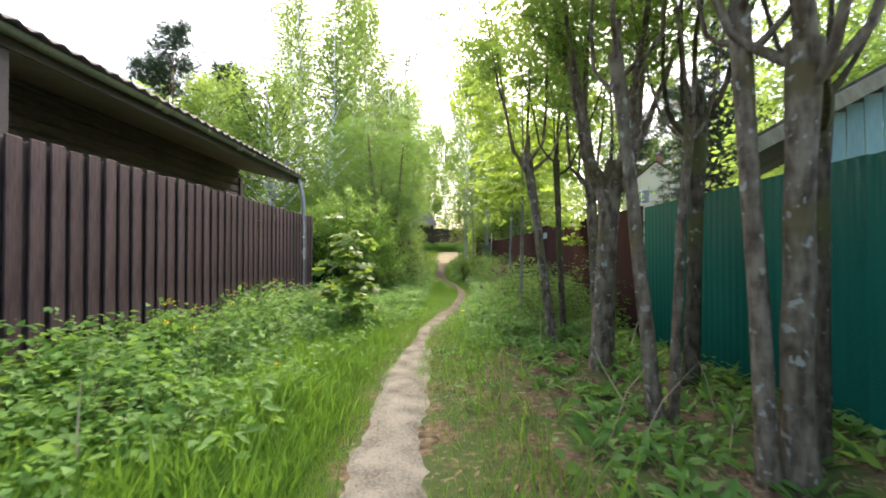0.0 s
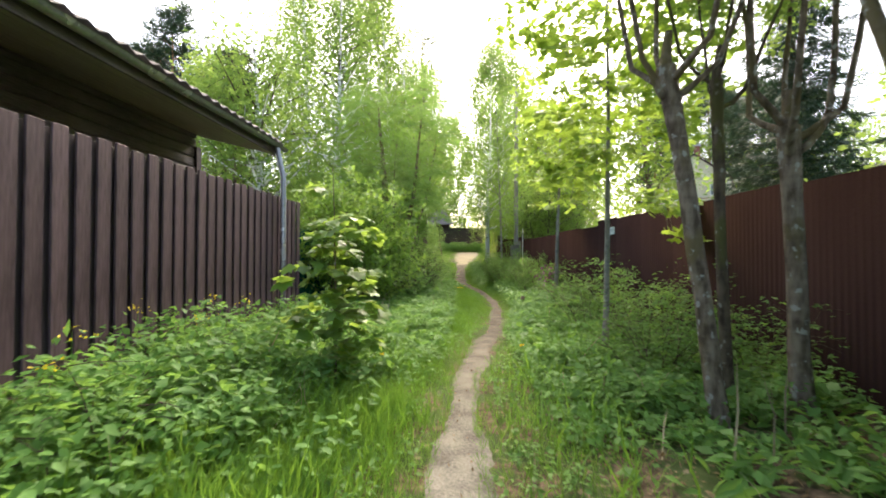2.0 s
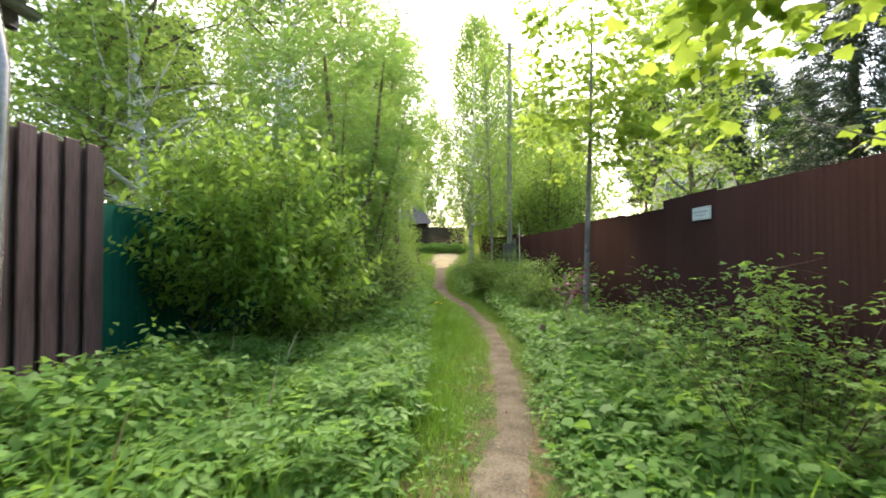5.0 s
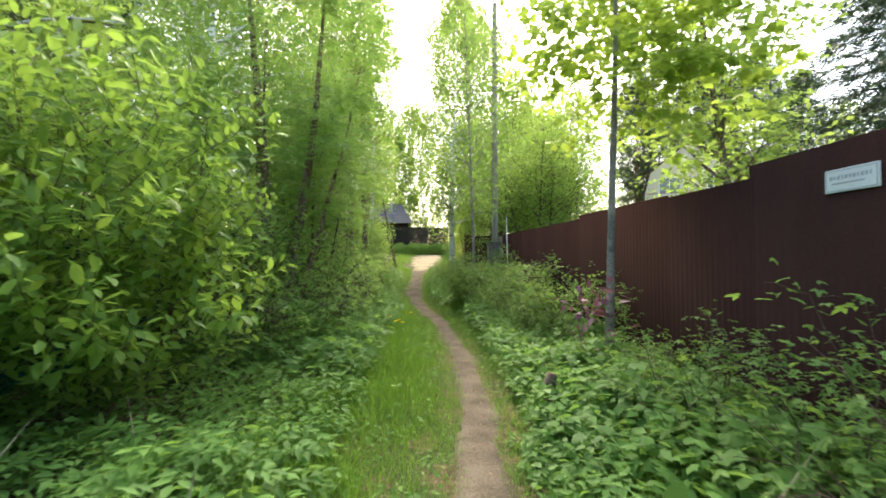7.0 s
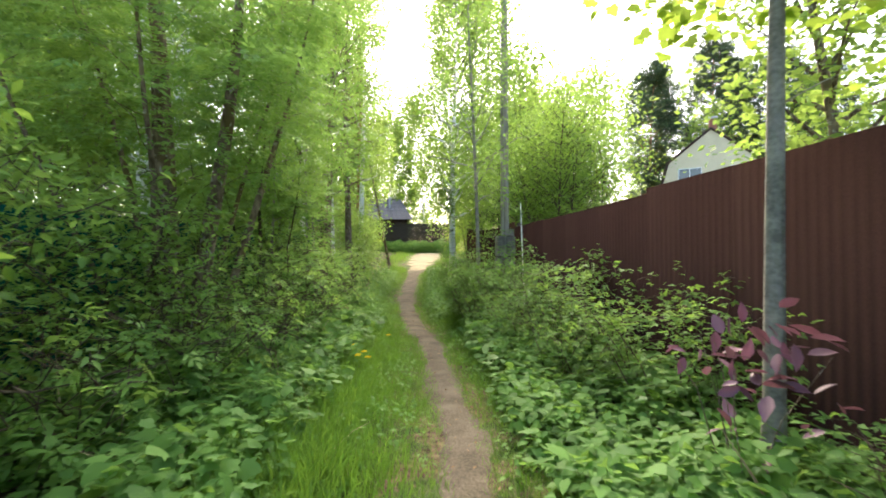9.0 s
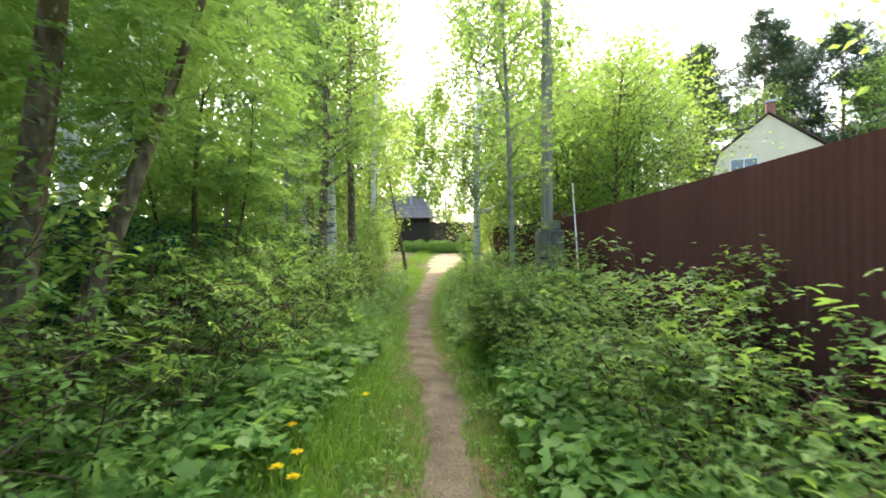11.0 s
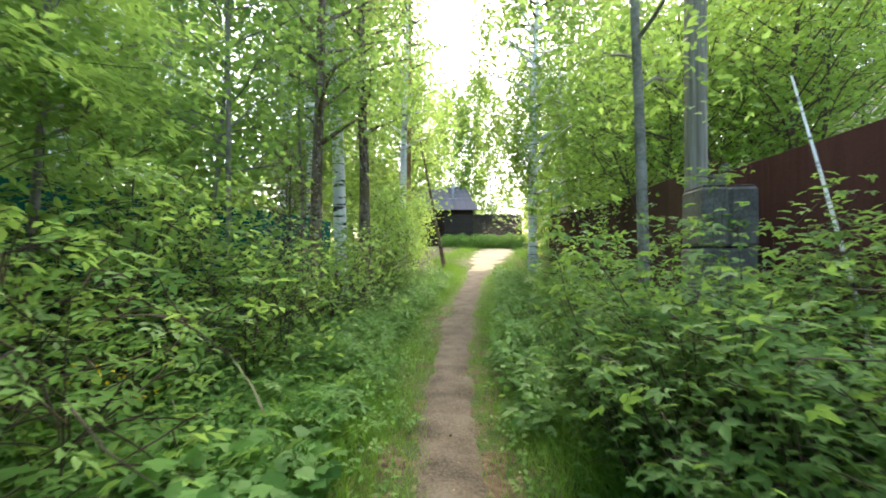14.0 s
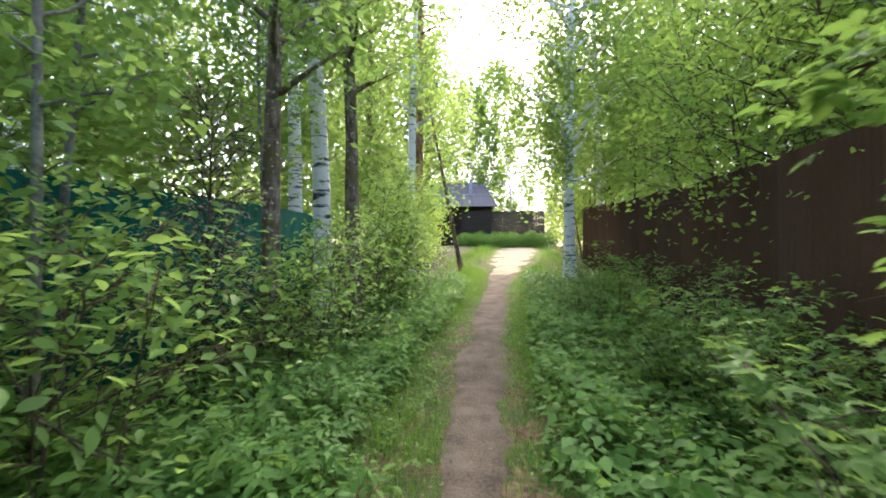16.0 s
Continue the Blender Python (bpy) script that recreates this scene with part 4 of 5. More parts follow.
tree("alder_tree", "leaning grey alder with upswept limbs", (-2.85, 27.3), 11, 0.12, LEAF, M["alder_leaf"], M["bark"], 5500, 0.125, start=0.28, reach=1.6, limbs=40, clump=0.3, lean=(-0.03, 0), group=AL)
tree("birch_tree", "thick white birch behind alders", (-3.25, 29.6), 14, 0.17, LEAF, M["birch_leaf"], M["birch"], 5500, 0.125, start=0.3, reach=1.6, limbs=36, clump=0.3, group=AL)
tree("birch_tree", "white birch in the wood's edge", (-3.0, 35.0), 14, 0.14, LEAF, M["birch_leaf"], M["birch"], 7000, 0.12, start=0.3, reach=1.6, limbs=30, clump=0.3, group=AL)
tree("birch_tree", "white birch beside the sunny track", (1.24, 34.3), 15, 0.15, LEAF, M["birch_leaf"], M["birch"], 22000, 0.14, start=0.17, reach=2.2, limbs=60, clump=0.32, hang=0.7)
tree("birch_tree", "darker birch twin behind a white one", (3.0, 40.3), 18, 0.15, LEAF, M["birch_leaf"], M["birch"], 22000, 0.16, start=0.2, reach=2.6, limbs=60, clump=0.35, hang=0.8)
tree("alder_tree", "thin young alder beside stacked blocks", (1.26, 23.45), 8.5, 0.05, OVAL, M["alder_leaf"], M["bark_pale"], 6500, 0.08, start=0.3, reach=1.25, limbs=34, clump=0.24, jitter=0.010, flat=0.6)
tree("pine_tree", "tall straight orange-barked pine", (-3.85, 40.1), 19, 0.19, TUFT, M["pine_needles"], M["bark_pine"], 3000, 0.36, start=0.5, reach=2.2, rise_=0.3, limbs=24, clump=0.35, flat=0.4, way_z=0.4)
tree("alder_tree", "bare leaning trunk beside the track", (-1.85, 37.5), 6.5, 0.085, LEAF, M["alder_leaf"], M["bark"], 900, 0.12, start=0.6, reach=1.0, limbs=8, lean=(-0.22, 0))
for x, y, h in ((2.4, 27.5, 4.5), (2.9, 29.5, 6.0), (3.1, 26.0, 5.8), (3.6, 33.0, 7.5), (4.2, 29.5, 7.0), (3.0, 37.5, 6.5), (2.3, 41, 4.5), (5.2, 33.5, 7.0), (4.3, 27.2, 5.6), (5.0, 29.0, 6.2)):
    tree("hazel_tree", "bright leafy hazel behind the brown fence", (x + 0.5, y), h, 0.06, LEAF, M["bush"], M["twig"], int((1500 if y < 28 else 850) * h), 0.09 if y < 28 else 0.125, start=0.36, reach=1.3, limbs=int(6 * h), twig_n=3, clump=0.34, group="hazels behind the fence",
         stems=[(0, 0, h, 0.05, 0, 0), (0.3, 0, h * 0.85, 0.04, 0.15, 0), (-0.3, 0.2, h * 0.8, 0.04, -0.12, 0.1)])

# larger trees behind the fences
conifer("dark dense spruce behind the brown fence", (12.6, 22.3), 17, 0.2, 3.3, 17000, M["needles"], M["bark_dark"], size=0.36)
for x, y, h, c in ((-10.6, 34.5, 26, 9000), (-8.2, 37, 25, 8500), (-13.5, 38, 22, 6000), (-6.0, 33.0, 19, 7000), (-7.6, 27, 18, 8000), (-6.0, 23.5, 13, 6000), (-9.8, 30, 23, 8500), (-6.6, 17.5, 8, 4500), (-4.7, 31.5, 20, 7500)):
    tree("birch_tree", "tall hanging birch behind the green fence", (x, y), h, 0.17, LEAF, M["birch_leaf"], M["birch"], int(c * 1.25), 0.18, start=0.2, reach=2.5, limbs=46, clump=0.42, hang=1.0, group="tall birches behind the green fence")
for x, y, h in ((-25, 40, 21), (-18.6, 40, 17.5), (-28, 44, 19)):
    tree("pine_tree", "dark tufted pine beyond the house roof", (x, y), h, 0.22, TUFT, M["needles"], M["bark_pine"], 6500, 0.62, start=0.25, reach=2.7, rise_=0.3, limbs=36, clump=0.4, flat=0.4, way_z=0.3, group="pines beyond the house roof")
tree("aspen_tree", "yellow-green aspen beyond the house roof", (-19.2, 35), 14.5, 0.15, LEAF, M["maple_young"], M["bark"], 4500, 0.28, start=0.3, reach=2.1, limbs=26, clump=0.5)
tree("lime_tree", "leafy tree at the end of the house", (-8.0, 17.5), 6.5, 0.12, LEAF, M["birch_leaf"], M["bark"], 6000, 0.16, start=0.2, reach=2.0, limbs=30, clump=0.4)
for x, y, h in ((9.5, 11.5, 8), (13.5, 15, 11), (8.0, 9.5, 5.2), (23, 29, 12), (6.4, 20, 8.5)):
    tree("lime_tree", "light green tree behind the fence", (x, y), h, 0.12, LEAF, M["birch_leaf"], M["bark"], 6000, 0.17, start=0.25, reach=1.8, limbs=30, clump=0.4, group="garden trees behind the fence")
for x, y, h in ((23, 60, 19), (28, 57, 21), (33, 62, 20), (38, 56, 18), (31, 53, 18), (26, 66, 20)):
    tree("pine_tree", "tall tufted pine behind the cream house", (x, y), h, 0.24, TUFT, M["pine_needles"], M["bark_pine"], 8500, 0.62, start=0.3, reach=2.8, rise_=0.3, limbs=34, clump=0.4, flat=0.4, way_z=0.4, group="pines behind the cream house", shape="oval")
for x, y, h in ((-4.5, 69, 17), (-0.5, 72, 20), (-9, 70, 19), (5.0, 66, 17), (9.5, 60, 16), (-14, 62, 18), (15, 68, 18)):
    tree("birch_tree", "weeping birch beyond the far roof", (x, y), h, 0.18, LEAF, M["birch_leaf"], M["birch"], 13000, 0.36, start=0.12, reach=4.2, limbs=40, clump=0.45, hang=1.5, group="weeping birches at the lane's end")

# mixed trees in the gardens, farther off
for x, y, h in ((-6.2, 41, 14), (-8.5, 46, 16), (-5.2, 46.5, 11), (-11, 47, 16), (-15, 44, 17), (-5.6, 50, 14), (-17, 33, 14), (-22, 48, 17), (-12, 55, 17), (5.5, 40, 12), (8.5, 38, 10), (3.4, 44, 17), (7, 48, 14), (11, 52, 15), (-20, 28, 12), (25, 54, 13), (31, 49, 14), (37, 49, 13), (43, 58, 16)):
    tree("garden_tree", "tall light green tree in a garden", (x, y), h, 0.15, LEAF, M["birch_leaf"], M["bark"], 3300, 0.31, start=0.15, reach=2.6, limbs=30, clump=0.55, group="garden trees farther off")

for x, y, h in ((-5.2, 26, 3.4), (-6.2, 29, 4.2), (-5.4, 33, 4.0), (-7.5, 36, 5.0), (-5.0, 38, 4.0), (-8.5, 24, 4.5), (-9, 41, 5.5), (-5.5, 21, 4.0), (-11, 33, 5.5), (-6.5, 44, 4.5)):
    tree("shrub", "round garden shrub behind the green fence", (x, y), h, 0.03, LEAF, M["birch_leaf"], M["bark"], 2300, 0.22, start=0.05, reach=1.5, limbs=26, clump=0.35, category="shrub", group="garden shrubs behind the green fence")

# far woods all round
def far_woods():
    P, lines = [], []
    spots = []
    for k in range(170):
        a = rng.uniform(0, 2 * math.pi)
        d = rng.uniform(70, 110)
        spots.append((d * math.cos(a), 20 + d * math.sin(a), rng.uniform(11, 18)))
    for x, y, h in spots:
        z0 = float(rise(y))
        lines.append((np.array([(x, y, z0 - 0.2), (x, y, z0 + h * 0.9)]), [0.2, 0.03]))
        n_ = 300
        f = rng.uniform(0.12, 1, n_)
        a = rng.uniform(0, 2 * math.pi, n_)
        rr = 3.6 * np.sin(np.pi * (0.15 + 0.8 * f)) * np.sqrt(rng.uniform(0.2, 1, n_))
        P.append(np.stack([x + rr * np.cos(a), y + rr * np.sin(a), z0 + f * h], 1))
    V, F = leaves(np.concatenate(P), rng.uniform(0.7, 1.3, 300 * len(spots)), LEAF, None, 0.4, 1.0)
    th = thing("far_woods", "distant mixed green woods round the gardens", "woods", kind="stuff", data=mesh_of("far_woods", V, F, M["birch_leaf"], False))
    part("trunk", mesh_of("trunk", *tubes(lines, 5), M["bark"]), th, kind="stuff")
far_woods()


# ---- things along the lane ----
pole = thing("utility_pole", "weathered grey wooden utility pole", "pole", m=pose(1.98, 24.36, -0.05))
part("shaft", mesh_of("shaft", *tubes([([(0, 0, 0), (0, 0, 4), (0.02, 0, 9.2)], [0.10, 0.095, 0.075])], 14), M["pole_wood"]), pole)
part("prop", mesh_of("prop", *tubes([([(0.15, -0.07, 0), (0.15, -0.07, 2.1)], [0.07, 0.066])], 12), M["block"]), pole, "grey concrete footing post")
part("binding", mesh_of("binding", *tubes([([(0.07, -0.04, 1.1), (0.07, -0.04, 1.15)], [0.185, 0.185])], 14), M["wet_wood"]), pole)

for k, rz in enumerate((4, -3, 2, 5, 6, -4, 1, -2)):
    bk = thing("concrete_block", "grey concrete block in a rough stack", "block", m=pose(1.77 + 0.205 * (k % 2) + 0.006 * (k // 2 % 2), 23.7, 0.03 + 0.456 * (k // 2), 0, 0, rz * 0.5), group="stacked concrete blocks")
    part("body", box("body", (0.20, 0.38, 0.44), M["block"], 0.02), bk)
    part("mortar", box("mortar", (0.16, 0.33, 0.018), M["wet_wood"], 0.004), bk, "dark damp joint", m=pose(0, 0, 0.438))
st = thing("pale_stick", "thin pale birch pole leaning on the brown fence", "stick", m=pose(1.98, 22.1, 0.12))
part("shaft", mesh_of("shaft", *tubes([([(0.0, 0.0, 0), (0.05, 0.37, 0.8), (0.10, 0.73, 1.58), (0.16, 1.15, 2.43)], [0.015, 0.0145, 0.013, 0.008])], 8), M["birch"]), st)
lg = thing("log", "short rotten dark log beside the path", "log", m=pose(0.95, 33.2, float(rise(33.2)) + 0.05, 0, 0, 15))
part("body", mesh_of("body", *tubes([([(-0.35, 0, 0.1), (-0.34, 0, 0.1), (0, 0, 0.11), (0.34, 0, 0.1), (0.35, 0, 0.1)], [0.01, 0.12, 0.12, 0.12, 0.01])], 12, 0.05), M["wet_wood"]), lg)
stump = thing("stump", "small grey stump among the herbs", "stump", m=pose(1.0, 14.6, 0.03))
part("body", mesh_of("body", *tubes([([(0, 0, 0), (0, 0, 0.28), (0.02, 0, 0.36), (0.02, 0, 0.365)], [0.07, 0.05, 0.045, 0.004])], 9, 0.1), M["bark"]), stump)


# ---- houses beyond the fences ----
def window_unit(parent, w, h, m, bars=1, frame_mat="white"):
    fr = part("window", box("window_frame", (w, 0.06, 0.06), M[frame_mat]), parent, m=m)
    part("frame", box("frame", (w, 0.06, 0.06), M[frame_mat]), fr, m=pose(0, 0, h))
    for x in [-w / 2 + 0.03, w / 2 - 0.03] + [w * (k + 1) / (bars + 1) - w / 2 for k in range(bars)]:
        part("frame", box("frame", (0.06, 0.055, h), M[frame_mat]), fr, m=pose(x, 0, 0.03))
    part("pane", box("pane", (w - 0.04, 0.012, h), M["glass"], 0), fr, m=pose(0, 0.01, 0.03))
    return fr


# cream house with a broken-pitch roof
ch = thing("house", "cream rendered two-storey house with a broken-pitch roof", "house", m=pose(20.9, 46.5, 1.5, 0, 0, -27))
ch.scale = (0.9, 0.9, 1.0)
out = [(-3.6, 0), (-3.6, 5.2), (-3.1, 6.9), (0, 9.2), (3.1, 6.9), (3.6, 5.2), (3.6, 0)]
V_ = [(x, 0, z) for x, z in out] + [(x, 9, z) for x, z in out]
n_ = len(out)
bm = bmesh.new()
vs = [bm.verts.new(v) for v in V_]
bm.faces.new(vs[:n_])
bm.faces.new(vs[n_:][::-1])
for k in range(n_):
    bm.faces.new((vs[k], vs[n_ + k], vs[n_ + (k + 1) % n_], vs[(k + 1) % n_]))
bmesh.ops.recalc_face_normals(bm, faces=bm.faces)
me = bpy.data.meshes.new("wall")
bm.to_mesh(me)
bm.free()
me.materials.append(M["cream"])
part("wall", me, ch)
for (x0, z0), (x1, z1) in (((-3.74, 5.1), (-3.2, 6.95)), ((-3.2, 6.95), (0, 9.28)), ((0, 9.28), (3.2, 6.95)), ((3.2, 6.95), (3.74, 5.1))):
    L = math.hypot(x1 - x0, z1 - z0)
    part("roof", box("roof", (L + 0.04, 9.4, 0.07), M["tile_brown"]), ch, "dark brown roof sheet", m=pose((x0 + x1) / 2, 4.5, (z0 + z1) / 2, 0, -math.degrees(math.atan2(z1 - z0, x1 - x0)), 0))
chim = part("chimney", box("chimney", (0.55, 0.55, 1.3), M["redbrick"]), ch, m=pose(0.25, 1.2, 8.9))
part("cap", box("cap", (0.7, 0.7, 0.12), M["tin"]), chim, m=pose(0, 0, 1.34))
window_unit(ch, 1.75, 1.35, pose(-1.55, -0.03, 5.05))
window_unit(ch, 1.0, 1.0, pose(1.9, -0.03, 5.4))
part("string_course", box("string_course", (7.1, 0.04, 0.06), M["redbrick"]), ch, m=pose(0, -0.02, 5.15))

# pale teal house with a beige roof edge
th_ = thing("house", "pale teal boarded garden house with a gable roof", "house", m=pose(6.0, 4.55, 0.0, 0, 0, -35))
for k in range(26):
    xk = -2.0 + k * 0.16
    part("board", box("board", (0.155, 0.03, 2.75 + 0.5 * (2.1 - abs(xk))), M["teal"], 0.006), th_, m=pose(xk, 0, 0.1))
for k in range(15):
    part("board", box("board", (0.03, 0.155, 2.75), M["teal"], 0.006), th_, m=pose(-2.08, 0.1 + k * 0.16, 0.1))
for s in (-1, 1):
    part("roof", box("roof", (2.95, 2.9, 0.09), M["roof"]), th_, "dark roof sheet", m=pose(s * 1.27, 1.1, 3.36, 0, s * 27, 0))
    part("barge_board", box("barge_board", (2.95, 0.03, 0.17), M["soffit"]), th_, "beige barge board", m=pose(s * 1.27, -0.36, 3.22, 0, s * 27, 0))
window_unit(th_, 0.9, 0.75, pose(-0.35, -0.05, 2.3))
bl = thing("house", "bright blue boarded house with white windows", "house", m=pose(19.3, 22.5, 0, 0, 0, 0))
for k in range(24):
    part("board", box("board", (5.0, 0.035, 0.175), M["blue"], 0.006), bl, m=pose(0, 0, 0.2 + 0.18 * k))
for k in range(24):
    part("board", box("board", (0.035, 2.2, 0.175), M["blue"], 0.006), bl, m=pose(-2.48, 1.1, 0.2 + 0.18 * k))
window_unit(bl, 1.1, 1.3, pose(-1.6, -0.05, 2.35))
for s in (-1, 1):
    part("roof", box("roof", (3.4, 2.9, 0.12), M["roof"]), bl, "grey roof", m=pose(s * 1.4, 1.05, 5.2, 0, s * 30, 0))
part("gable", mesh_of("gable", [(-2.5, 0.0, 4.5), (2.5, 0.0, 4.5), (0, 0.0, 5.9), (-2.5, 0.06, 4.5), (2.5, 0.06, 4.5), (0, 0.06, 5.9)], [(0, 1, 2), (5, 4, 3), (0, 2, 5), (0, 5, 3), (1, 4, 5), (1, 5, 2)], M["blue"], False), bl)

# old log house at the lane's end, its dark fence and the grassy bank before it
gz = float(rise(60))
oh = thing("house", "old brown log house with a grey-violet roof", "house", m=pose(-5.4, 63, gz, 0, 0, 4))
for k in range(20):
    part("log", box("log", (6.4, 0.18, 0.19), M["logs"], 0.05), oh, m=pose(0, 0, 0.19 * k))
    part("log", box("log", (0.18, 5.0, 0.19), M["logs"], 0.05), oh, m=pose(3.1, 2.5, 0.19 * k))
for k in range(11):
    part("roof", box("roof", (7.4 - 0.13 * k, 0.42, 0.045), M["slate"], 0.008), oh, m=pose(-0.05 * k, -0.55 + 0.33 * k, 3.72 + 0.235 * k, 35, 0, 0))
    part("roof", box("roof", (7.4 - 0.13 * k, 0.42, 0.045), M["slate"], 0.008), oh, m=pose(-0.05 * k, 6.2 - 0.33 * k, 3.72 + 0.235 * k, -35, 0, 0))
part("chimney", box("chimney", (0.28, 0.28, 1.5), M["tin"]), oh, "thin metal chimney pipe", m=pose(1.3, 1.3, 4.8))
part("chimney_base", box("chimney_base", (0.8, 0.5, 0.3), M["tin"]), oh, m=pose(1.3, 1.2, 4.6))
df = thing("picket_fence", "dark weathered fence before the log house", "fence", m=pose(-1.2, 61.5, gz))
pk = box("picket", (0.14, 0.03, 3.1), M["wet_wood"], 0.01)
for k in range(48):
    part("picket", pk, df, m=pose(-3.4 + k * 0.145, 0, 0.05 * math.sin(k * 1.3)))
for z in (0.5, 1.7):
    part("rail", box("rail", (7.0, 0.06, 0.09), M["logs"]), df, m=pose(0, 0.05, z))


# ---- low plants ----
def scatter(n, x0, x1, y0, y1):
    return rng.uniform(x0, x1, n), rng.uniform(y0, y1, n)


def off_path(x, y, gap=0.02):
    return np.abs(x - lane(y)) > lane_half(y) * (1 + 0.25 * soft_noise(x * 0 + 1, y, 2.3)) + gap


def bare(x, y):
    """Thinner cover over the brown patches under the pollarded trees."""
    a = np.exp(-(((x - 0.6) / 0.36) ** 2 + ((y - 4.6) / 2.4) ** 2))
    b2 = np.exp(-(((x - 2.0) / 0.7) ** 2 + ((y - 3.4) / 1.3) ** 2))
    c2 = np.exp(-(((x - 1.3) / 0.6) ** 2 + ((y - 5.2) / 0.9) ** 2))
    under = 0.55 * (x > 0.7) * np.clip((7.6 - y) / 1.5, 0, 1)
    return np.clip(a * 0.95 + b2 * 0.9 + c2 * 0.6 + under, 0, 0.97)


def low_stuff(name, label, sets, mat, smooth=False):
    V, F = joined(sets)
    return thing(name, label, "plants", kind="stuff", data=mesh_of(name, V, F, mat, smooth))


# grass: longer away from the tread
def grass_field(n, x0, x1, y0, y1, h_lo, h_hi, edge=0.0):
    x, y = scatter(n, x0, x1, y0, y1)
    d = np.abs(x - lane(y)) - lane_half(y)
    keep = off_path(x, y, edge) & (rng.uniform(size=n) > bare(x, y)) & (rng.uniform(size=n) < 0.7 + 0.4 * soft_noise(x, y, 1.1))
    x, y, d = x[keep], y[keep], d[keep]
    h = rng.uniform(h_lo, h_hi, len(x)) * np.clip(0.45 + d * 1.1, 0.4, 1.25) * (0.8 + 0.35 * soft_noise(x, y, 0.8))
    P = np.stack([x, y, height(x, y) - 0.01], 1)
    way = np.concatenate([rng.normal(size=(len(x), 2)) * 0.32, np.ones((len(x), 1))], 1)
    V, F = leaves(P, h, (BLADE[0] * np.array([0.92, 1, 1.6]), BLADE[1]), unit(way), 0.0, 0.08)
    return V, F


low_stuff("grass", "fresh green grass along the path", [
    grass_field(60000, -1.9, -0.3, 0.6, 12, 0.11, 0.27, -0.08),
    grass_field(24000, -0.4, 0.9, 0.6, 12, 0.08, 0.2, -0.08),
    grass_field(26000, -1.0, 0.9, 0.6, 34, 0.03, 0.09, -0.2),
    grass_field(105000, -1.2, 1.35, 12, 24, 0.11, 0.26, -0.08),
    grass_field(70000, -1.8, 0.7, 23, 38, 0.11, 0.28, -0.08),
    grass_field(9000, -3.5, 1.0, 0.3, 10, 0.2, 0.5),
    grass_field(16000, -2.3, -0.9, 1.0, 7.5, 0.18, 0.42),
    grass_field(16000, -3.4, 2.9, -6, 0.8, 0.12, 0.35),
    grass_field(14000, -2.6, 2.0, 36, 60, 0.15, 0.35)], M["grass"])


def herb_plants(n, x0, x1, y0, y1, h_lo, h_hi, leaf_size, per=12, radius=0.13, template=BROAD, need=None, gap=0.25):
    x, y = scatter(n, x0, x1, y0, y1)
    keep = off_path(x, y, gap) & (rng.uniform(size=n) > bare(x, y))
    if need is not None:
        keep &= need(x, y)
    x, y = x[keep], y[keep]
    h = rng.uniform(h_lo, h_hi, len(x)) * (0.75 + 0.5 * np.clip(soft_noise(x, y, 0.9) + 0.4, 0, 1))
    X, Y, Hh = (np.repeat(v_, per) for v_ in (x, y, h))
    u = np.sqrt(rng.uniform(0.08, 1, len(X)))
    az = rng.uniform(0, 2 * np.pi, len(X))
    r_ = radius * rng.uniform(0.2, 1, len(X)) * (1.25 - 0.6 * u)
    P = np.stack([X + r_ * np.cos(az), Y + r_ * np.sin(az), height(X, Y) + Hh * u], 1)
    way = np.stack([np.cos(az), np.sin(az), np.full(len(X), -0.12)], 1)
    return leaves(P, leaf_size * rng.uniform(0.6, 1.25, len(X)), template, way, 0.7, 0.3)


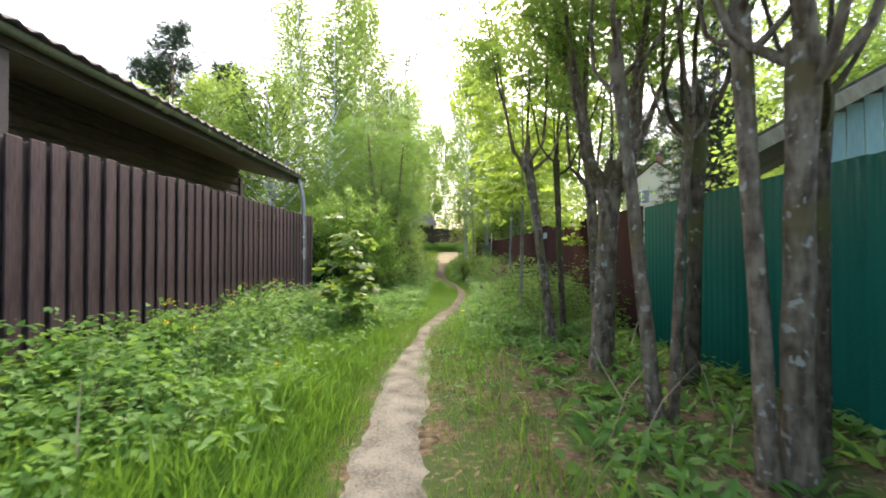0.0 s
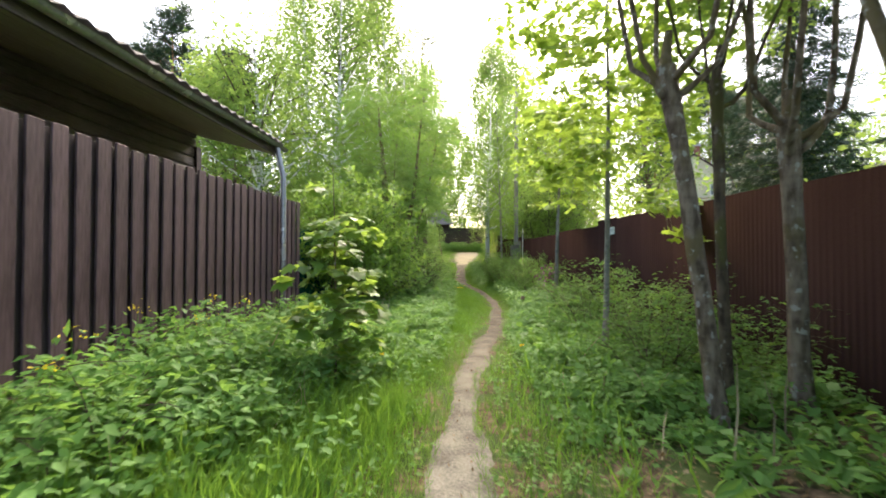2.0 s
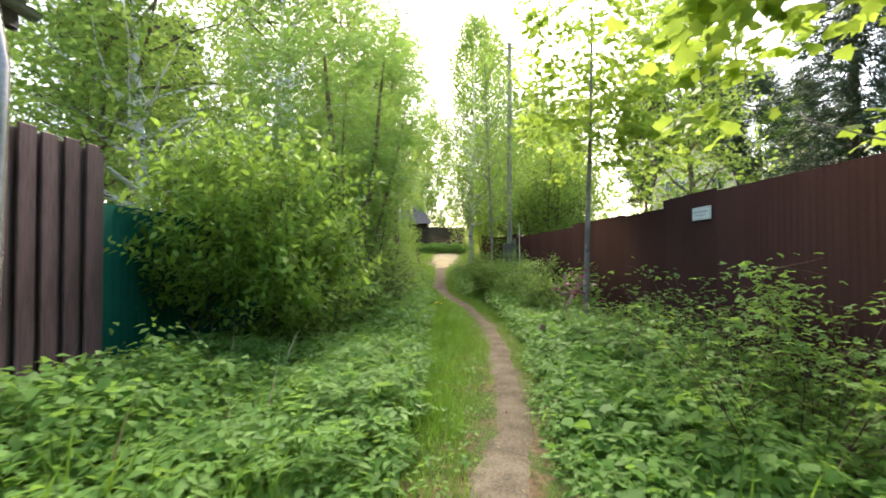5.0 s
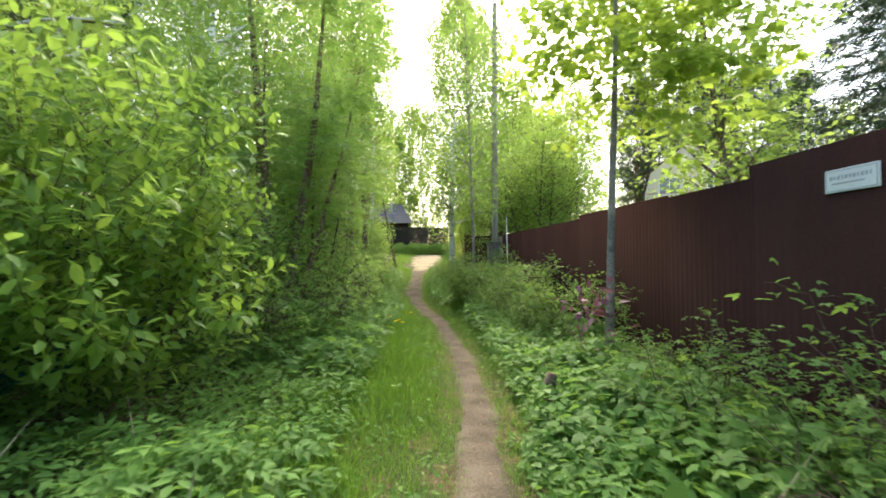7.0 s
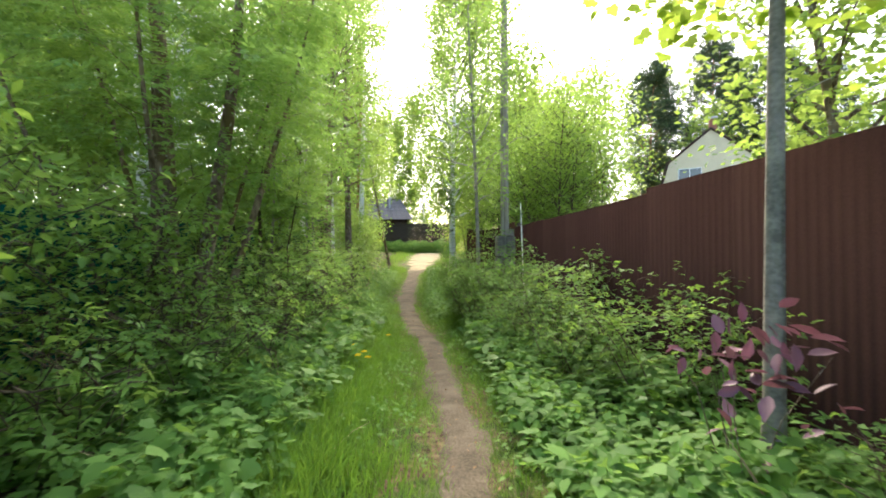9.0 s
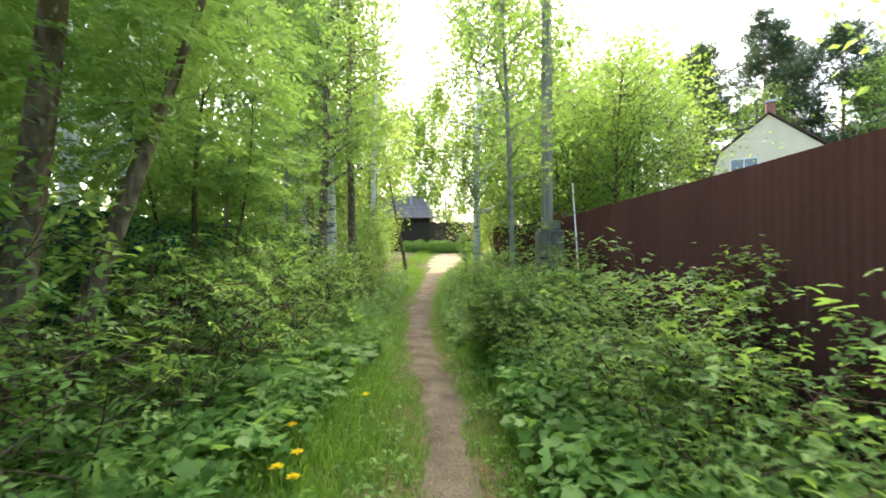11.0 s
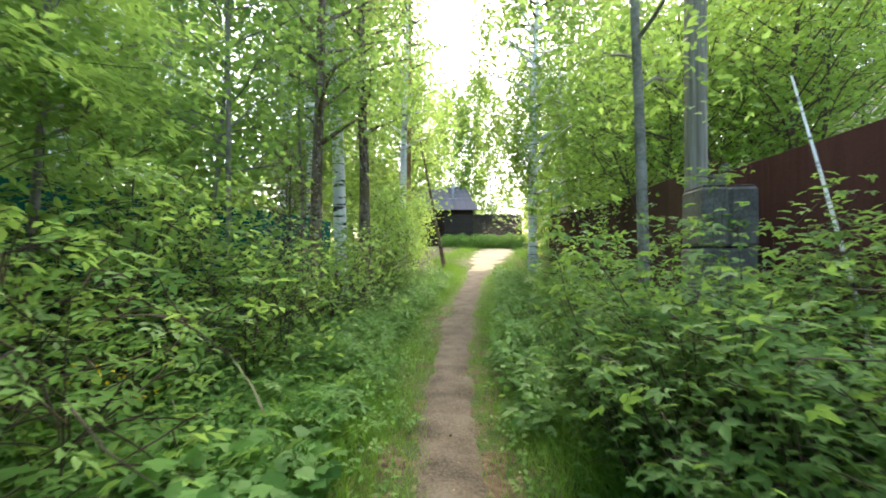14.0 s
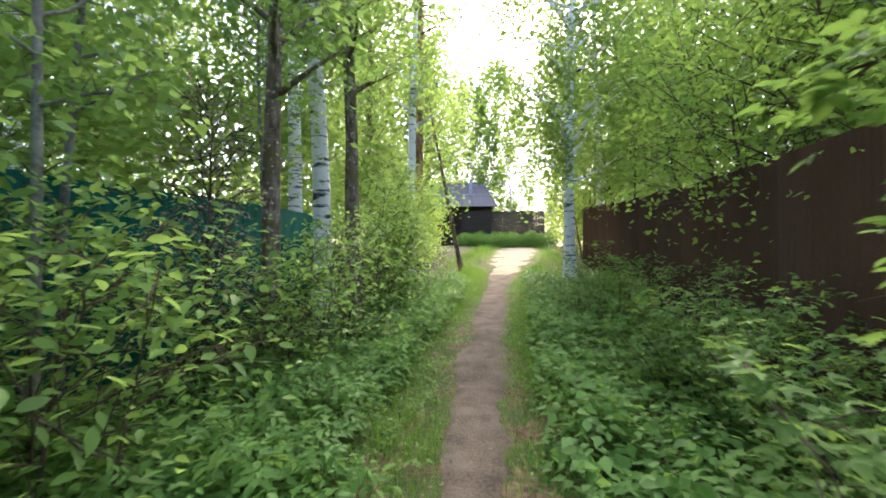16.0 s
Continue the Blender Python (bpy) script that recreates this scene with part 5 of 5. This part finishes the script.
low_stuff("herbs", "leafy green herbs and nettles beside the path", [
    herb_plants(1700, -3.5, -1.75, 0.8, 8.5, 0.15, 0.5, 0.075, template=KITE, per=12),
    herb_plants(1000, -3.5, -2.2, 2.0, 11.8, 0.35, 0.7, 0.09, template=KITE, per=12),
    herb_plants(1700, -3.6, -0.7, 8, 17, 0.12, 0.40, 0.075, template=LEAF, per=15),
    herb_plants(420, -3.5, -0.8, 9.3, 13.6, 0.2, 0.42, 0.21, per=7, radius=0.16, template=PINNATE, gap=0.5),
    herb_plants(500, -3.3, -0.9, 17, 25, 0.2, 0.5, 0.17, per=6, radius=0.16, template=PINNATE, gap=0.5),
    herb_plants(520, -2.7, -0.75, 15.5, 22.5, 0.22, 0.45, 0.10, per=7, radius=0.17, template=MAPLE, gap=0.5),
    herb_plants(520, 0.8, 2.2, 12.0, 22.0, 0.2, 0.42, 0.10, per=7, radius=0.17, template=MAPLE, gap=0.35),
    herb_plants(300, 0.5, 2.4, 7.0, 12.0, 0.15, 0.34, 0.09, per=7, radius=0.15, template=MAPLE, gap=0.3),
    herb_plants(500, -3.2, -1.2, 2.5, 10.0, 0.2, 0.5, 0.085, per=8, radius=0.13, template=OVAL, gap=0.4),
    herb_plants(1500, 0.3, 1.4, 6.5, 14.0, 0.08, 0.24, 0.065, per=11, template=KITE, gap=0.12),
    herb_plants(600, 0.6, 2.9, 1.0, 7, 0.08, 0.26, 0.11, per=7, template=KITE),
    herb_plants(1700, 0.65, 2.8, 7, 16, 0.12, 0.36, 0.075, template=LEAF, per=15),
    herb_plants(2100, 0.85, 2.6, 13, 24, 0.15, 0.46, 0.09, template=KITE, per=11),
    herb_plants(1500, -2.9, -0.9, 16, 25, 0.12, 0.36, 0.075, template=LEAF, per=15),
    herb_plants(2000, -2.8, -1.25, 24, 34, 0.12, 0.42, 0.08, template=LEAF, per=14),
    herb_plants(2100, 0.15, 2.2, 23, 35, 0.15, 0.46, 0.09, template=KITE, per=11),
    herb_plants(2600, -1.5, 1.4, 4, 34, 0.06, 0.2, 0.055, per=8, radius=0.1, gap=0.08, template=LEAF)], M["herb"])


# brambles: arching canes with leaves, each clump a thing of its own
def bramble(base, h, wide, n_leaf, lab, mat="bramble", size=0.052):
    bz = float(height(*base)) - 0.03
    th = thing("bramble_bush", lab, "bush", m=pose(base[0], base[1], bz), group="brambles along the fence")
    lines, tips = [], []
    for k in range(16):
        az = k * 2.4 + rng.uniform(-0.4, 0.4)
        o_ = wide * rng.uniform(0.05, 0.6)
        c = wander((o_ * math.cos(az), o_ * math.sin(az), 0), (math.cos(az) * 0.35, math.sin(az) * 0.35, 1), h * rng.uniform(0.75, 1.2), 6, 0.12, 0.05)
        lines.append((c, np.linspace(0.007, 0.002, 7)))
        for j in range(5):
            q = c[rng.integers(2, 7)]
            tw = wander(q, (math.cos(az + rng.normal()), math.sin(az + rng.normal()), 0.25), wide * rng.uniform(0.3, 0.7), 3, 0.15, 0.08)
            lines.append((tw, [0.004, 0.003, 0.002, 0.001]))
            tips.append(tw)
        tips.append(c[2:])
    side = 1.0 if base[0] > lane(base[1]) else -1.0
    edge = side * (lane(base[1]) - base[0]) + lane_half(base[1]) + 0.28

    def clear(pts):
        """Keep canes and leaves off the tread."""
        q = np.array(pts, float)
        s_ = q[:, 0] * side
        q[:, 0] = side * np.where(s_ < edge, edge + 0.12 * (s_ - edge), s_)
        return q

    part("cane", mesh_of("cane", *tubes([(clear(p_), r_) for p_, r_ in lines], 5), M["twig"]), th)
    tips = np.concatenate(tips)
    P = tips[rng.integers(0, len(tips), n_leaf)] + rng.normal(size=(n_leaf, 3)) * np.array([0.08, 0.08, 0.05])
    P[:, 2] = np.maximum(P[:, 2], 0.05)
    P = clear(P)
    way = np.concatenate([rng.normal(size=(n_leaf, 2)), np.full((n_leaf, 1), -0.1)], 1)
    part("leaves", mesh_of("leaves", *leaves(P, size * rng.uniform(0.6, 1.25, n_leaf), TRIPLE, unit(way), 0.72, 0.3), M[mat], False), th, kind="stuff")
    return th


for x, y, h, w_, n_ in ((2.55, 8.2, 0.75, 0.5, 700), (1.75, 8.6, 0.85, 0.6, 900), (2.3, 9.6, 0.95, 0.6, 900), (1.7, 10.6, 0.9, 0.6, 900), (2.4, 11.0, 1.05, 0.6, 900), (1.9, 12.0, 1.0, 0.55, 900), (2.35, 12.9, 1.0, 0.5, 700),
                        (2.35, 15.3, 0.55, 0.5, 600), (2.2, 17.2, 0.95, 0.55, 900), (1.75, 18.3, 0.95, 0.6, 1000), (2.1, 18.9, 1.1, 0.5, 900), (1.8, 19.6, 1.05, 0.55, 1000), (2.05, 20.4, 0.95, 0.55, 900), (1.55, 20.9, 0.8, 0.55, 900),
                        (1.75, 21.9, 1.0, 0.55, 1000), (1.15, 22.2, 0.95, 0.5, 900), (1.05, 22.9, 1.05, 0.45, 1000), (1.4, 22.7, 1.05, 0.4, 900), (1.85, 22.4, 0.95, 0.45, 800), (1.6, 24.4, 0.8, 0.6, 900), (1.75, 25.4, 1.0, 0.6, 1000), (1.5, 26.6, 0.95, 0.6, 900), (1.8, 27.8, 0.95, 0.6, 900), (1.3, 29.6, 0.8, 0.6, 700), (1.6, 31.5, 0.9, 0.6, 700), (2.0, 13.95, 0.8, 0.4, 450), (1.45, 22.1, 1.0, 0.4, 900), (1.62, 22.75, 1.1, 0.35, 1000), (1.35, 23.0, 1.15, 0.35, 900), (1.25, 22.55, 1.35, 0.32, 1100), (1.75, 22.95, 1.35, 0.3, 900)):
    far = y > 16.5
    bramble((x, y), h * (1.22 if far else 1.12), w_, int(n_ * (1.7 if y > 24 else 1.4 if far else 1.15)), "arching raspberry canes with dull green leaves", size=0.072)
for x, y, h, w_, n_ in ((-2.9, 3.2, 0.55, 0.5, 700), (-2.6, 5.6, 0.7, 0.5, 800), (-2.9, 7.4, 0.7, 0.45, 700), (-2.0, 3.0, 0.4, 0.4, 500)):
    bramble((x, y), h, w_, n_, "low leafy shrub in front of the board fence", "herb", 0.09)
wr = thing("wine_red_shrub", "small shrub with wine-red leaves by the maple", "shrub", m=pose(1.75, 15.75, 0))
P = rng.normal(size=(60, 3)) * np.array([0.17, 0.13, 0.17]) + np.array([0.02, 0, 0.8])
part("leaves", mesh_of("leaves", *leaves(P, 0.12 * rng.uniform(0.6, 1.1, 60), OVAL, None, 0.6, 0.8), M["wine"], False), wr)
part("cane", mesh_of("cane", *tubes([(wander((0, 0, 0), (0.3 * math.cos(k), 0.3 * math.sin(k), 1), 1.0, 5, 0.1), np.linspace(0.006, 0.002, 6)) for k in range(6)], 5), M["bark"]), wr)

# broad upright lily leaves under the pollarded trees
x, y = scatter(560, 0.85, 2.95, 1.6, 8.4)
k_ = (rng.uniform(size=560) > bare(x, y) * 0.6)
X, Y = np.repeat(x[k_], 5), np.repeat(y[k_], 5)
az = rng.uniform(0, 2 * np.pi, len(X))
P = np.stack([X + 0.03 * np.cos(az), Y + 0.03 * np.sin(az), height(X, Y) + 0.01], 1)
way = np.stack([np.cos(az) * 0.75, np.sin(az) * 0.75, np.full(len(X), 0.55)], 1)
low_stuff("lily_leaves", "broad upright lily leaves under the trees", [leaves(P, rng.uniform(0.12, 0.23, len(P)), LANCE, way, 0.6, 0.15)], M["herb"])

# small yellow flowers above the herbs by the board fence
for x, y, z in ((-3.0, 4.9, 0.78), (-2.85, 5.2, 0.72), (-2.7, 5.7, 0.7), (-2.95, 6.1, 0.8), (-3.1, 6.9, 0.85), (-2.8, 7.3, 0.75), (-3.05, 7.9, 0.85), (-2.55, 4.5, 0.6), (-2.75, 4.3, 0.66), (-2.9, 8.3, 0.8), (-1.75, 21.8, 0.75), (-1.85, 22.05, 0.68), (-1.6, 22.0, 0.6), (-1.95, 21.6, 0.8)):
    fl = thing("celandine", "tall celandine with small yellow flowers", "flower", m=pose(x, y, float(height(x, y))), group="celandines")
    part("stalk", mesh_of("stalk", *tubes([([(0, 0, 0), (0.02, 0, z * 0.5), (0.01, 0.02, z)], [0.004, 0.003, 0.002])], 5), M["herb"]), fl)
    P = np.array([0.01, 0.02, z]) + rng.normal(size=(14, 3)) * np.array([0.05, 0.05, 0.025])
    part("petals", mesh_of("petals", *leaves(P, 0.028 * rng.uniform(0.7, 1.2, 14), LEAF, None, 0.5, 0.8), M["yellow"], False), fl, kind="stuff")
    P = np.array([0.01, 0.0, z * 0.7]) + rng.normal(size=(26, 3)) * np.array([0.08, 0.08, 0.14])
    part("leaf", mesh_of("leaf", *leaves(P, 0.08 * rng.uniform(0.6, 1.2, 26), KITE, None, 0.6, 0.8), M["herb"], False), fl, kind="stuff")

# yellow dandelions
for x, y in ((-1.85, 4.45), (-1.72, 4.5), (-1.95, 4.35), (0.25, 8.9), (-1.35, 8.3), (-0.62, 18.6), (-0.5, 18.5), (-0.58, 18.8), (-0.75, 19.2), (-0.4, 19.9)):
    fl = thing("dandelion", "yellow dandelion in the grass", "flower", m=pose(x, y, float(height(x, y))), group="dandelions")
    part("stalk", mesh_of("stalk", *tubes([([(0, 0, 0), (0.01, 0, 0.14), (0.015, 0.01, 0.27)], [0.003, 0.003, 0.002])], 5), M["grass"]), fl)
    az = np.arange(26) * 2.4
    P = np.tile([0.015, 0.01, 0.27], (26, 1))
    part("petals", mesh_of("petals", *leaves(P, np.linspace(0.02, 0.045, 26), LEAF, np.stack([np.cos(az), np.sin(az), np.linspace(1.2, 0.1, 26)], 1), 0.5, 0.02), M["yellow"], False), fl)

# dry stalks, litter on soil and path
x, y = scatter(5000, -0.2, 2.9, 0.8, 7.5)
k_ = rng.uniform(size=5000) < bare(x, y) + 0.12
P = np.stack([x, y, height(x, y) + 0.008], 1)[k_]
V1 = leaves(P, rng.uniform(0.02, 0.06, len(P)), LEAF, None, 0.97, 1.0)
y = rng.uniform(0.5, 34, 900)
x = lane(y) + rng.normal(size=900) * lane_half(y) * 0.8
P = np.stack([x, y, height(x, y) + 0.026], 1)
V2 = leaves(P, rng.uniform(0.012, 0.04, 900), LEAF, None, 0.97, 1.0)
low_stuff("leaf_litter", "dry brown leaves scattered on soil", [V1, V2], M["litter"])
x, y = scatter(420, -3.4, 2.6, 1, 34)
k_ = off_path(x, y, 0.75)
P = np.stack([x, y, height(x, y)], 1)[k_]
way = np.concatenate([rng.normal(size=(len(P), 2)) * 0.35, np.ones((len(P), 1))], 1)
low_stuff("dry_stalks", "last year's pale dry stalks", [leaves(P, rng.uniform(0.3, 0.8, len(P)), (BLADE[0] * np.array([0.5, 1, 1]), BLADE[1]), unit(way), 0, 0.05)], M["straw"])

# bank of shrubs at the end of the lane
x, y = scatter(16000, -4.5, 3.0, 56.5, 59.5)
P = np.stack([x, y, rise(y) + rng.uniform(0, 1, 16000) ** 0.7 * 1.3 * (0.8 + 0.3 * soft_noise(x, y))], 1)
low_stuff("hedge", "low green hedge in sun at the lane's end", [leaves(P, rng.uniform(0.08, 0.16, 16000), LEAF, None, 0.5, 0.9)], M["herb"])
for x, y, h in ((-6.6, 50, 2.8), (3.2, 47, 3.0), (4.0, 53, 3.5), (-5.8, 46, 3.0), (-4.3, 42.0, 2.2), (2.6, 43.5, 2.4), (-3.7, 38.5, 1.8)):
    tree("shrub", "sunlit light green shrub beside the track", (x, y), h, 0.03, LEAF, M["maple_young"], M["bark"], 2600, 0.16, start=0.05, reach=1.1, limbs=30, clump=0.25, category="shrub", group="sunlit shrubs by the track")
